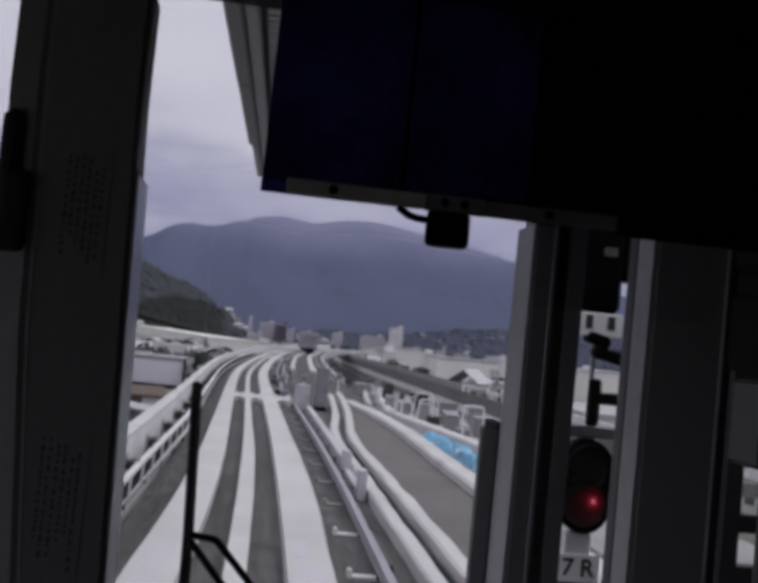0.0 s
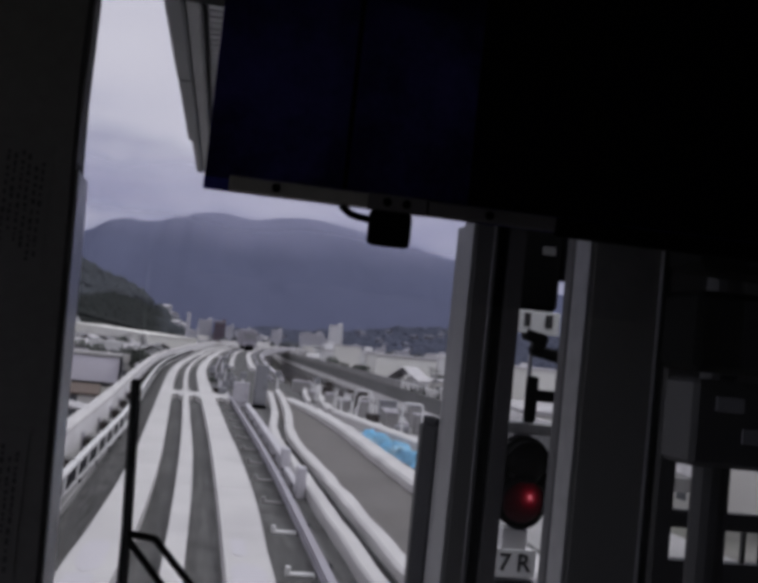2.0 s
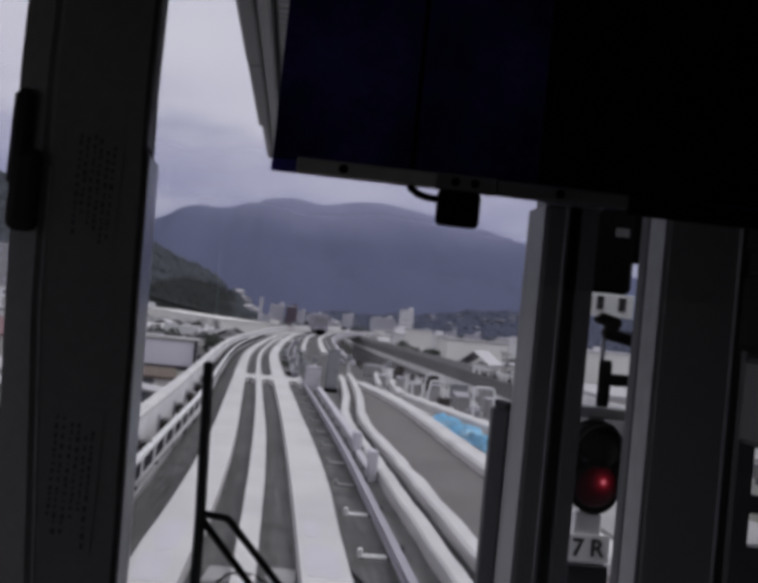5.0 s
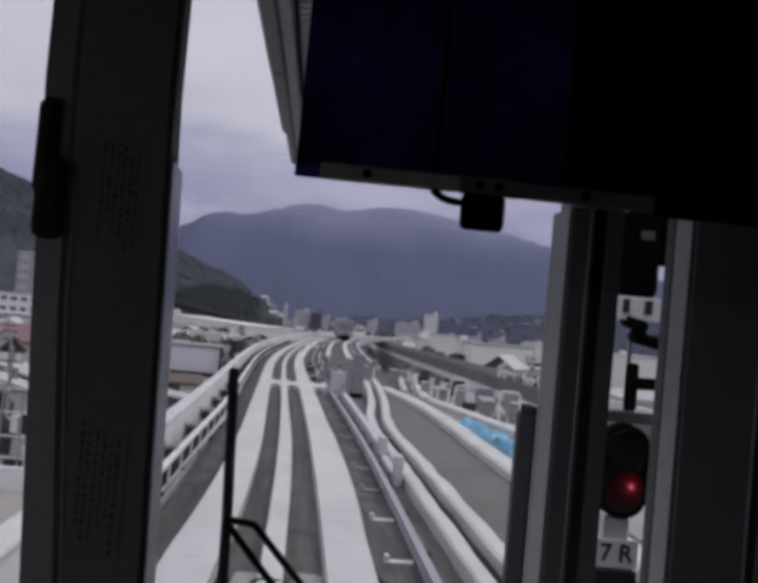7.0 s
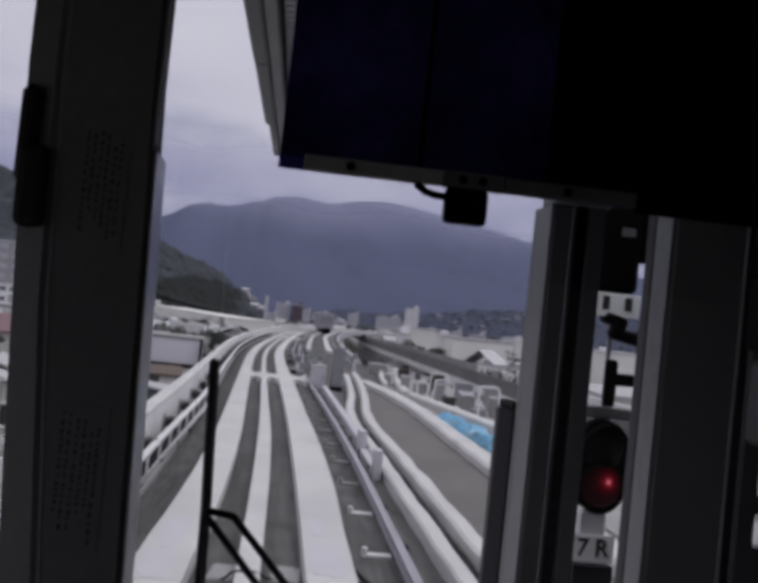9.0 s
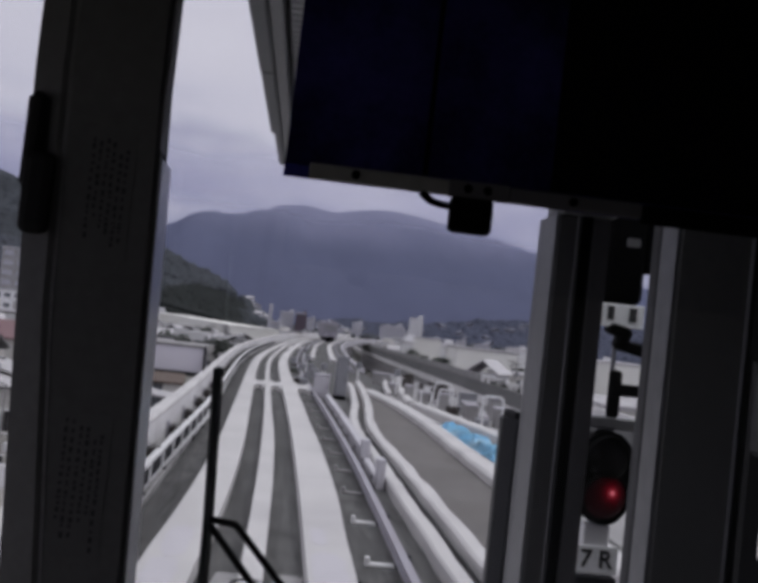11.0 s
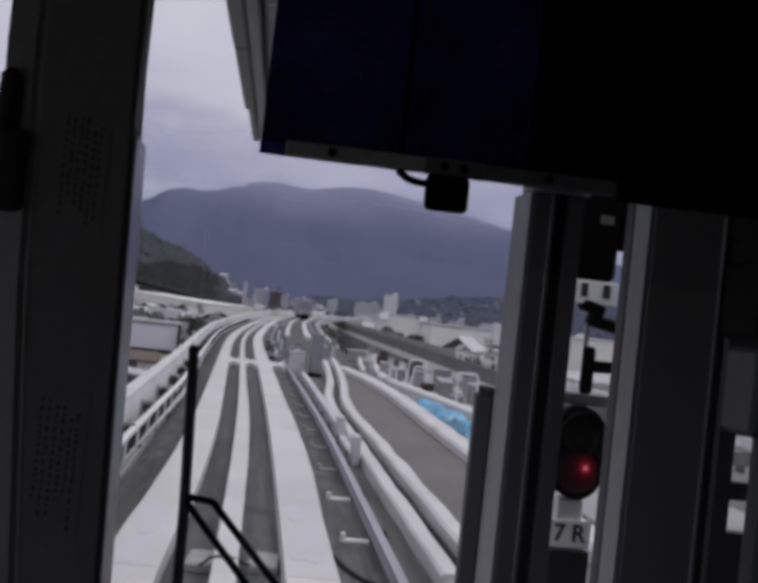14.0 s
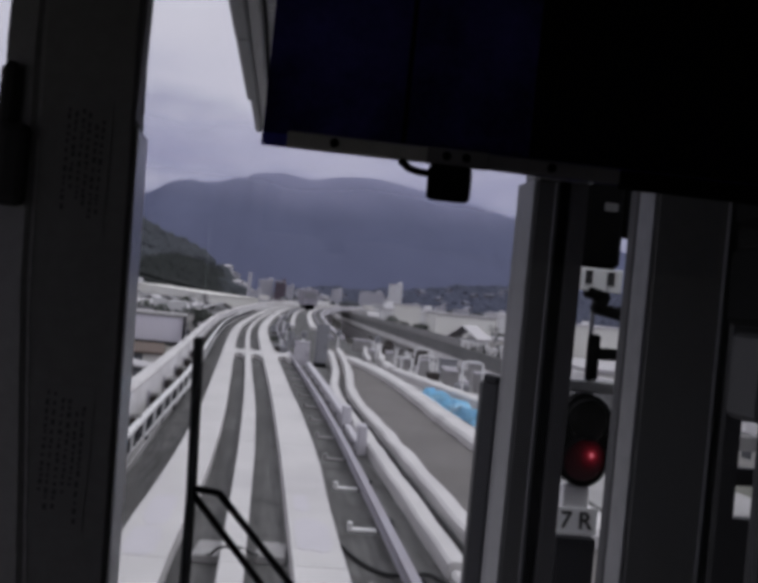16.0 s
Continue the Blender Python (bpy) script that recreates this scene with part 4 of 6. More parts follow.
for bx, by, s in ((6.75, 52.2, 0.8), (7.85, 50.2, 0.85), (7.55, 47.6, 0.75), (8.15, 48.6, 0.9), (7.25, 55.0, 0.95)):
    tagged(part("gear_crate", box((bx, by, -0.398), (bx + 0.42, by + 0.5, -0.398 + s), 0.03), M_GASKET), "dark upright crate of track gear on the ledge", "crate", "crates")
for k in range(8):
    bx, by = 7.3 + rnd.uniform(0.0, 1.0) + 0.02 * k, 37.0 + k * 2.2 + rnd.uniform(-0.3, 0.3)
    s = rnd.uniform(0.2, 0.5)
    tagged(part("gear_crate", box((bx, by, -0.398), (bx + 0.5, by + 0.6, -0.398 + s), 0.03), (M_CABINET, M_LILAC, M_GASKET)[k % 3]), "weathered crate of track gear on the ledge", "crate", "crates")

for bx, by, w, h in ((6.05, 50.5, 0.5, 0.55), (6.3, 46.2, 0.35, 0.75), (6.75, 44.6, 0.45, 0.6), (7.5, 43.4, 0.4, 0.7), (5.75, 55.5, 0.6, 0.8), (6.6, 57.5, 0.7, 0.7), (8.3, 41.5, 0.6, 0.55), (7.9, 39.0, 0.5, 0.6), (9.1, 40.2, 0.5, 0.9), (8.8, 37.4, 0.6, 0.7)):
    g = thing("cable_drum_box", (bx, by, -0.4), "dark weathered equipment box on the concrete ledge", "box", "ledge boxes")
    part("case", box((bx - w / 2, by - 0.3, -0.398), (bx + w / 2, by + 0.3, -0.398 + h), 0.03), M_CONC_MID, g)
    part("lid", box((bx - w / 2 - 0.03, by - 0.33, -0.396 + h), (bx + w / 2 + 0.03, by + 0.33, -0.34 + h), 0.012), M_LILAC, g)
for k in range(12):
    by = 46.0 + k * 2.6
    bx = cx(by) + rnd.choice((1.35, 1.5, 2.35, 2.6)) + rnd.uniform(0, 0.2)
    h = rnd.uniform(0.2, 0.5)
    g = thing("point_machine", (bx, by, DZ), "low dark trackside point machine box", "equipment", "trackside boxes")
    part("case", box((bx - 0.18, by - 0.3, DZ), (bx + 0.2, by + 0.35, DZ + h), 0.03), (M_CABINET, M_GASKET, M_LEAF_DARK)[k % 3], g)
    part("cover", box((bx - 0.2, by - 0.32, DZ + h + 0.002), (bx + 0.22, by + 0.37, DZ + h + 0.04), 0.01), M_CABINET, g)


# ---- town ----
def gable_house(w, d, h, rise, wall, roof, label, over=0.4):
    """A house with gabled roof, door and windows, standing at the origin, front to -y."""
    g = thing("house", (0, 0, 0), label, "house", "houses of the town")
    part("wall", box((-w / 2, -d / 2, 0), (w / 2, d / 2, h), 0.03), wall, g)
    bm = bmesh.new()
    a, b, t = w / 2 + over, d / 2 + over, 0.22
    pts = []
    for y in (-b, b):
        pts.append([bm.verts.new(p) for p in ((-a, y, h - 0.05), (0, y, h + rise), (a, y, h - 0.05), (a, y, h + t), (0, y, h + rise + t), (-a, y, h + t))])
    for i in range(6):
        bm.faces.new((pts[0][i], pts[0][(i + 1) % 6], pts[1][(i + 1) % 6], pts[1][i]))
    bm.faces.new(pts[0][::-1])
    bm.faces.new(pts[1])
    bmesh.ops.recalc_face_normals(bm, faces=bm.faces[:])
    part("roof", bm, roof, g)
    n = max(2, int(w / 3))
    for lv in range(max(1, int(h / 2.7))):
        for i in range(n):
            x = -w / 2 + (i + 0.5) * w / n
            z = lv * 2.7 + 0.9
            part("window", box((x - 0.7, -d / 2 - 0.05, z), (x + 0.7, -d / 2 + 0.02, z + 1.25), 0.01), M_WINDOW, g)
        for sx in (-1, 1):
            part("window", box((sx * w / 2 - 0.04, -d * 0.28, z), (sx * w / 2 + 0.04, -d * 0.28 + 1.6, z + 1.2), 0.01), M_WINDOW, g)
            part("window", box((sx * w / 2 - 0.04, d * 0.1, z + 0.2), (sx * w / 2 + 0.04, d * 0.1 + 1.1, z + 1.2), 0.01), M_WINDOW, g)
    return g


def flat_block(w, d, h, wall, label, floors, n, cat="building", name="apartment_building", band=None, glass=None):
    """A flat-roofed building with rows of windows, a roof parapet and a stair head."""
    g = thing(name, (0, 0, 0), label, cat, "town buildings")
    part("wall", box((-w / 2, -d / 2, 0), (w / 2, d / 2, h), 0.05), wall, g)
    r = box((-w / 2 - 0.15, -d / 2 - 0.15, h + 0.002), (w / 2 + 0.15, d / 2 + 0.15, h + 0.5), 0.03)
    part("roof_parapet", r, M_ROOF_PALE if band is None else band, g)
    if n:
        part("stair_head", box((w * 0.15, -d * 0.2, h + 0.5), (w * 0.15 + min(4, w * 0.3), d * 0.2, h + 2.4), 0.05), wall, g)
    for f in range(floors if n else 0):
        z = (f + 0.35) * h / floors
        for i in range(n):
            x = -w / 2 + (i + 0.5) * w / n
            part("window", box((x - w / n * 0.32, -d / 2 - 0.08, z), (x + w / n * 0.32, -d / 2 + 0.03, z + h / floors * 0.42), 0.02), glass or M_WINDOW, g)
    return g


def stand(g, x, y, turn=0.0):
    g.matrix_basis = pose(x, y, GROUND_Z, 0, 0, turn)
    return g


protos = [
    gable_house(7, 6.5, 5.2, 1.8, M_HOUSE, M_ROOF, "two-storey rendered house with a grey tiled roof"),
    gable_house(6, 8, 5.0, 1.5, M_HOUSE_WHITE, M_ROOF, "white two-storey house with a dark tiled roof"),
    gable_house(8, 6, 3.0, 1.3, M_HOUSE, M_ROOF_PALE, "low rendered house with a pale sheet roof"),
    gable_house(7, 7, 5.4, 1.5, M_HOUSE_WHITE, M_ROOF_PALE, "white house with a pale metal roof"),
    gable_house(6.5, 7, 5.0, 1.8, M_HOUSE, M_ROOF_BROWN, "rendered house with a brown roof"),
    flat_block(14, 10, 9.0, M_HOUSE_WHITE, "white flat-roofed three-storey block of flats", 3, 5),
    flat_block(12, 12, 6.2, M_HOUSE, "grey flat-roofed two-storey building", 2, 4),
]
spots = []
rnd = random.Random(11)


def clear(x, y, r=8.0):
    if any((x - a) ** 2 + (y - b) ** 2 < (r + c) ** 2 for a, b, c in spots):
        return False
    if 90 < y < 186 and -26 < x < -8:
        return False
    if y < 190 and -17 < x < 0:
        return False
    if y < 330 and -9 < x - cx(min(y, 590)) < 13:
        return False
    if 60 < y < 640 and -7 < x - vx(y) < 15:
        return False
    return True


placed = [False] * len(protos)


def settle(k, x, y, turn):
    spots.append((x, y, 4.2))
    if not placed[k]:
        placed[k] = True
        return stand(protos[k], x, y, turn)
    return copy_thing(protos[k], pose(x, y, GROUND_Z, 0, 0, turn))


# single buildings that can be told apart
stand(flat_block(9.5, 14, 5.1, M_WAREHOUSE, "lilac-white windowless warehouse with a flat roof", 1, 0, "warehouse", "warehouse", band=M_CONC_MID), -18.0, 188, 3)
spots.append((-18, 188, 12))
tagged(part("plinth_wall", box((-23.2, 180.2, GROUND_Z), (-12.9, 180.8, GROUND_Z + 0.7), 0.03), M_DARK_STEEL), "dark plinth along the warehouse front", "plinth", kind="structure")
g = thing("downpipe", (-12.9, 180.7, GROUND_Z), "dark drainpipe duct at the warehouse corner", "pipe")
part("pipe", box((-13.2, 180.3, GROUND_Z), (-12.7, 180.9, GROUND_Z + 5.4), 0.05), M_DARK_STEEL, g)
stand(gable_house(6, 10, 2.2, 1.0, M_HOUSE, M_ROOF_BROWN, "low shed with a rusty brown roof"), -17.0, 131, 94)
spots.append((-15.6, 131, 6))
stand(gable_house(8, 7, 1.8, 0.6, M_HOUSE, M_ROOF_PALE, "low shed with a pale sheet roof"), -15.0, 112, 8)
spots.append((-15, 112, 7))
stand(flat_block(250, 14, 8.4, M_CREAM, "very long cream windowless factory building with a flat roof", 2, 0, "factory", "factory_building", band=M_CREAM), -34, 415, -77.8)
for k in range(26):
    spots.append((-60 + 2.1 * k, 535 - 9.6 * k, 7.0))
for wx, wy, ww, wh, wm in ((44.5, 216, 13, 10.0, M_CREAM), (58.5, 222, 11, 10.8, M_HOUSE_WHITE), (74.0, 219, 17, 10.3, M_CREAM)):
    stand(flat_block(ww, 18, wh, wm, "pale windowless warehouse beside the viaduct", 1, 0, "warehouse", "warehouse", band=M_ROOF_PALE), wx, wy, -3)
spots.append((52, 218, 20))
spots.append((74, 220, 20))
stand(flat_block(7.5, 14, 11.0, M_CREAM, "white windowless industrial building with a flat roof", 2, 0, "factory", "factory_building"), 43.4, 290, -6)
spots.append((47, 290, 14))
stand(flat_block(9.5, 12, 24, M_HOUSE_WHITE, "tall white apartment tower above the town", 8, 4, glass=M_TOWER_GLASS), 98, 720, -5)
spots.append((93, 720, 14))
stand(flat_block(17, 14, 16.5, M_TOWER, "apartment building of six storeys, hazed lilac-grey", 6, 6, glass=M_TOWER_GLASS), 83, 732, -8)
spots.append((83, 732, 14))
stand(flat_block(7.5, 10, 18, M_MAROON, "dark maroon clad office building", 6, 3), 13.6, 700, 0)
spots.append((12.5, 700, 10))
stand(flat_block(10, 10, 18, M_TOWER, "office building beside a maroon one, hazed pale lilac", 5, 3, glass=M_TOWER_GLASS), 3.5, 705, 0)
spots.append((3.5, 705, 8))
stand(flat_block(2.2, 2.4, 21, M_TOWER, "slim pale tower at the foot of the hill", 4, 0), -7.5, 640, 0)
spots.append((-7.5, 640, 6))
for hx, hy, hw in ((-32, 938, 9), (-26, 915, 6), (-24, 932, 8), (-15, 880, 10), (-17, 905, 6), (-7, 850, 8), (-20, 862, 7)):
    hh = gable_house(hw * 0.8, 7, 4.2, 1.6, M_TOWER, M_ROOF_PALE, "small pale house on the edge of the wooded hill")
    hh.matrix_basis = pose(hx, hy, max(GROUND_Z, hill_fn(hx, hy)) + 2.0, 0, 0, (hx * 37) % 90)
    part("retaining_base", box((-hw * 0.4, -3.5, -6.0), (hw * 0.4, 3.5, -0.002), 0.05), M_CONC_MID, hh, "concrete retaining base").matrix_parent_inverse = Matrix.Identity(4)
stand(gable_house(5.5, 8, 6.3, 2.3, M_HOUSE_WHITE, M_ROOF_PALE, "white gabled house with a pale metal roof behind the viaduct"), 38.6, 178, -30)
spots.append((40, 178, 8))
stand(flat_block(10, 8, 5.2, M_HOUSE_WHITE, "low white annexe with a flat roof behind the viaduct", 2, 5), 47.5, 168, -12)
spots.append((47.5, 168, 8))
stand(gable_house(14, 26, 4.7, 2.4, M_HOUSE, M_ROOF_RED, "long hall with a dull red sheet roof"), -47, 155, 92)
spots.append((-44, 152, 16))
stand(flat_block(13, 12, 25, M_CONC_MID, "grey apartment block of eight storeys", 8, 3, glass=M_TOWER_GLASS), -84.2, 330, 4)
stand(flat_block(22, 10, 11.6, M_HOUSE_WHITE, "white flat-roofed office block of four storeys", 4, 8), -80, 296, 4)
spots.append((-80, 296, 13))
stand(flat_block(13, 10, 7.2, M_HOUSE, "grey flat-roofed workshop of two storeys", 2, 5), -60, 222, 4)
spots.append((-60, 222, 9))
spots.append((-88, 330, 14))

for bx, by, bw, bh, fl in ((30, 760, 7, 13, 4), (46, 790, 9, 10, 3), (24, 820, 6, 16, 5), (58, 770, 7, 11, 4), (120, 780, 12, 10, 3), (140, 760, 7, 11, 4), (165, 800, 12, 10, 3), (200, 820, 14, 11, 3), (40, 880, 8, 15, 5), (-3, 660, 6, 10, 3), (66, 860, 9, 17, 5), (84, 800, 8, 16, 5), (34, 700, 5, 10, 3), (110, 840, 10, 14, 4)):
    stand(flat_block(bw, 10, bh, M_TOWER, "building in the far town, hazed lilac-grey", fl, 4, glass=M_TOWER_GLASS), bx, by, -4)
    spots.append((bx, by, 10))

# small houses up the slope behind the town
rnd = random.Random(44)
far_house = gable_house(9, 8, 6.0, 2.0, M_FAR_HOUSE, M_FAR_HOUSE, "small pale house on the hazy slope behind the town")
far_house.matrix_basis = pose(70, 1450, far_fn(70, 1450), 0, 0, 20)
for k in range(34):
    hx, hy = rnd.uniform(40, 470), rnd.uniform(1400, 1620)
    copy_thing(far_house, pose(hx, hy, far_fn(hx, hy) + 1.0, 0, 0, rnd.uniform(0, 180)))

# rows of houses
rnd = random.Random(11)
for y0, y1, n, xa, xb in ((140, 400, 120, -72, -11), (400, 640, 45, -110, 60), (150, 330, 26, 42, 120), (330, 660, 70, 45, 260), (640, 1000, 55, -10, 330), (70, 150, 16, 38, 90)):
    tries = 0
    made = 0
    while made < n and tries < 1500:
        tries += 1
        y = rnd.uniform(y0, y1)
        x = rnd.uniform(xa, xb) * (0.6 + 0.4 * y / y1)
        if not clear(x, y, 3.8):
            continue
        settle(rnd.choice((0, 1, 2, 3, 3, 0, 5, 6, 1) if y > 300 and (x > 0 or y > 560) else (2, 3, 3, 6) if x > 30 else (0, 1, 2, 3, 3, 0, 1)), x, y, rnd.choice((0, 90, 180, -12, 8)) + rnd.uniform(-6, 6))
        made += 1
for k, done in enumerate(placed):
    if not done:
        settle(k, 150 + 20 * k, 800, 0)

# sheds and yards crowded below the factory
def shed(w, d, h, rise, wall, roof, label):
    g = thing("shed", (0, 0, 0), label, "shed", "sheds of the town")
    part("wall", box((-w / 2, -d / 2, 0), (w / 2, d / 2, h), 0.03), wall, g)
    bm = bmesh.new()
    ends = [[bm.verts.new(p) for p in ((-w / 2 - 0.3, y, h + 0.002), (w / 2 + 0.3, y, h + 0.002), (w / 2 + 0.3, y, h + 0.14), (-w / 2 - 0.3, y, h + rise + 0.14))] for y in (-d / 2 - 0.3, d / 2 + 0.3)]
    for q in range(4):
        bm.faces.new((ends[0][q], ends[0][(q + 1) % 4], ends[1][(q + 1) % 4], ends[1][q]))
    bm.faces.new(ends[0][::-1])
    bm.faces.new(ends[1])
    bmesh.ops.recalc_face_normals(bm, faces=bm.faces[:])
    part("roof", bm, roof, g)
    part("door", box((-w * 0.3, -d / 2 - 0.05, 0), (-w * 0.3 + 1.6, -d / 2 + 0.02, min(2.2, h * 0.85)), 0.01), M_WINDOW, g)
    part("window", box((w * 0.12, -d / 2 - 0.05, h * 0.4), (w * 0.12 + 1.4, -d / 2 + 0.02, h * 0.75), 0.01), M_WINDOW, g)
    return g


shed_kinds = [
    shed(5, 4, 3.2, 0.8, M_HOUSE_WHITE, M_ROOF_PALE, "small white shed with a pale lean-to roof"),
    shed(6, 5, 4.6, 0.9, M_HOUSE, M_ROOF_DARK, "rendered store with a dark lean-to roof"),
    shed(4, 4, 5.4, 0.5, M_HOUSE_WHITE, M_ROOF_DARK, "tall narrow white store with a dark roof"),
    shed(7, 4, 2.8, 0.7, M_MAROON, M_ROOF_PALE, "low dark-walled shed with a pale sheet roof"),
]
stood = [False] * 4
made = 0
for _ in range(6000):
    if made >= 130:
        break
    y = rnd.uniform(192, 390)
    x = -rnd.uniform(0.02, 0.17) * y
    if x < -70 or not clear(x, y, 0.2):
        continue
    spots.append((x, y, 1.4))
    k = rnd.choice((0, 0, 1, 1, 2, 3))
    m = pose(x, y, GROUND_Z, 0, 0, rnd.choice((0, 90, 180, 15, -20)) + rnd.uniform(-8, 8))
    if stood[k]:
        copy_thing(shed_kinds[k], m)
    else:
        stood[k] = True
        shed_kinds[k].matrix_basis = m
    made += 1

# street with a white wall below the guideway
tagged(part("road", box((-13.3, 10, GROUND_Z + 0.006), (-5.0, 130, GROUND_Z + 0.05)), M_ROAD), "grey asphalt street below the guideway", "road", kind="structure")
tagged(part("kerb", box((-13.75, 10, GROUND_Z), (-13.32, 130, GROUND_Z + 0.18), 0.03), M_CONC_WHITE), "pale concrete kerb of the street", "kerb", kind="structure")
tagged(part("forecourt", box((-40, 12, GROUND_Z + 0.004), (-13.76, 60.2, GROUND_Z + 0.12)), M_FORECOURT), "pinkish paved forecourt beside the street", "pavement", kind="structure")
tagged(part("garden_wall", box((-40, 60.4, GROUND_Z), (-14.2, 60.7, GROUND_Z + 1.5), 0.04), M_HOUSE_WHITE), "white rendered garden wall along the forecourt", "wall", kind="structure")


def pipe_frame(x0, x1, y, label):
    """An open frame of posts and rails, with dark boards and a pale case inside."""
    g = thing("pipe_frame", (x0, y, GROUND_Z), label, "frame")
    for k in range(int((x1 - x0) / 1.25) + 1):
        x = x0 + k * 1.25
        part("post", cyl((x, y, GROUND_Z - 0.05), (x, y, GROUND_Z + 5.8), 0.06, n=8), M_CONC_MID, g)
    for z in (1.45, 2.8, 4.3, 5.75):
        part("rail", cyl((x0 - 0.2, y + 0.061, GROUND_Z + z), (x1 + 0.2, y + 0.061, GROUND_Z + z), 0.055, n=8), M_STEEL_WHITE, g)
    for k, (a, z0, w, h) in enumerate(((0.3, 1.6, 1.0, 1.05), (1.7, 0.1, 0.9, 1.2), (2.9, 1.6, 1.5, 1.1), (4.1, 0.1, 1.1, 1.2), (0.6, 4.4, 0.6, 1.2), (5.0, 2.95, 1.0, 1.2), (6.2, 1.5, 0.9, 1.2), (3.2, 4.45, 0.5, 0.9))):
        part("board", box((x0 + a, y + 0.13, GROUND_Z + z0), (x0 + a + w, y + 0.55, GROUND_Z + z0 + h), 0.03), M_DARK_STEEL, g)
    for a, z0, w, h in ((1.95, 1.6, 0.55, 0.8), (1.6, 3.0, 1.1, 0.9), (4.3, 3.0, 0.5, 1.1), (5.2, 1.6, 0.6, 0.6)):
        part("case", box((x0 + a, y + 0.13, GROUND_Z + z0), (x0 + a + w, y + 0.7, GROUND_Z + z0 + h), 0.05), M_STEEL_WHITE, g)
    return g


pipe_frame(-21.6, -14.1, 64.0, "pale pipe frame with dark boards behind a white wall")


def utility_pole(x, y, h):
    g = thing("utility_pole", (x, y, GROUND_Z), "grey concrete utility pole with cross arms", "pole", "utility poles")
    part("pole", cyl((x, y, GROUND_Z - 0.1), (x, y, GROUND_Z + h), 0.17, 0.11, n=8), M_CONC_MID, g)
    for z in (h - 0.5, h - 1.3):
        part("cross_arm", box((x - 0.9, y - 0.06, GROUND_Z + z), (x + 0.9, y + 0.06, GROUND_Z + z + 0.13), 0.01), M_DARK_STEEL, g)
    part("transformer", cyl((x + 0.35, y, GROUND_Z + h - 2.6), (x + 0.35, y, GROUND_Z + h - 1.7), 0.26, n=10), M_CABINET, g)


for k in range(4, 12):
    utility_pole(-13.0 - 1.2 * (k % 3) - 0.05 * k, 136 + 19 * k, 8.6 + 0.5 * (k % 2))
for k in range(6):
    utility_pole(-22.5 - 6.3 * k, 82 + 22 * k, 7.5)
for k in range(7):
    utility_pole(43.0 + 4 * (k % 2) + k, 176 + 24 * k, 9.0)
for x, y, k, turn in ((-27.5, 93, 2, 12), (-34.5, 113, 0, 80), (-30.0, 108, 2, -5), (-41, 130, 0, 94), (-22.0, 118, 2, 85)):
    settle(k, x, y, turn)


def tree(x, y, h, seed, label):
    r2 = random.Random(seed)
    g = thing("tree", (x, y, GROUND_Z), label, "tree", "town trees")
    part("trunk", cyl((x, y, GROUND_Z - 0.1), (x + 0.1, y, GROUND_Z + h * 0.6), 0.22, 0.09, n=8), M_TRUNK, g)
    for k in range(3):
        a = r2.uniform(0, 6.3)
        part("limb", cyl((x + 0.05, y, GROUND_Z + h * 0.35), (x + math.cos(a) * h * 0.22, y + math.sin(a) * h * 0.22, GROUND_Z + h * 0.68), 0.09, 0.03, n=6), M_TRUNK, g)
    tv, tf = [], []
    for _ in range(420):
        d = Vector((r2.gauss(0, 1), r2.gauss(0, 1), r2.gauss(0, 1))).normalized() * (r2.random() ** 0.4)
        c = Vector((x, y, GROUND_Z + h * 0.68)) + Vector((d.x * h * 0.30, d.y * h * 0.30, d.z * h * 0.32))
        s = r2.uniform(0.18, 0.40)
        u = Vector((r2.gauss(0, 1), r2.gauss(0, 1), r2.gauss(0, 1))).normalized()
        v = u.orthogonal().normalized()
        k = len(tv)
        for a in range(5):
            q = a * 1.2566
            tv.append(tuple(c + (v * math.cos(q) + u.cross(v) * math.sin(q)) * s * r2.uniform(0.7, 1.2) + u * r2.uniform(-0.1, 0.1)))
        tf += [[k, k + 1, k + 2], [k, k + 2, k + 3], [k, k + 3, k + 4]]
    me = bpy.data.meshes.new("crown")
    me.from_pydata(tv, [], tf)
    me.materials.append(M_LEAF_DARK)
    c = new("crown", me)
    c.parent = g
    c.matrix_parent_inverse = g.matrix_basis.inverted()
    return g


for k, (x, y, h) in enumerate(((51.8, 206, 7.4), (53.0, 202, 6.6), (65.2, 206, 7.8), (35.2, 212, 8.0), (35.5, 262, 8.0), (37, 250, 7.0), (-24, 330, 7), (-14, 322, 7.5), (-30, 300, 6.5), (-19, 296, 6), (-20.5, 74, 2.6), (-22.5, 77, 3.0), (-24.5, 86, 3.4))):
    tree(x, y, h, 60 + k, "dark green broadleaf tree beside a long building")
    spots.append((x, y, 2.0))
k = 0
for _ in range(1500):
    if k >= 120:
        break
    y = rnd.uniform(150, 420)
    x = rnd.choice((-rnd.uniform(0.02, 0.17) * y, -rnd.uniform(0.02, 0.10) * y, rnd.uniform(42, 110)))
    if clear(x, y, 0.0):
        spots.append((x, y, 2.0))
        tree(x, y, rnd.uniform(4.5, 7.5), 100 + k, "dark green broadleaf tree between the houses")
        k += 1


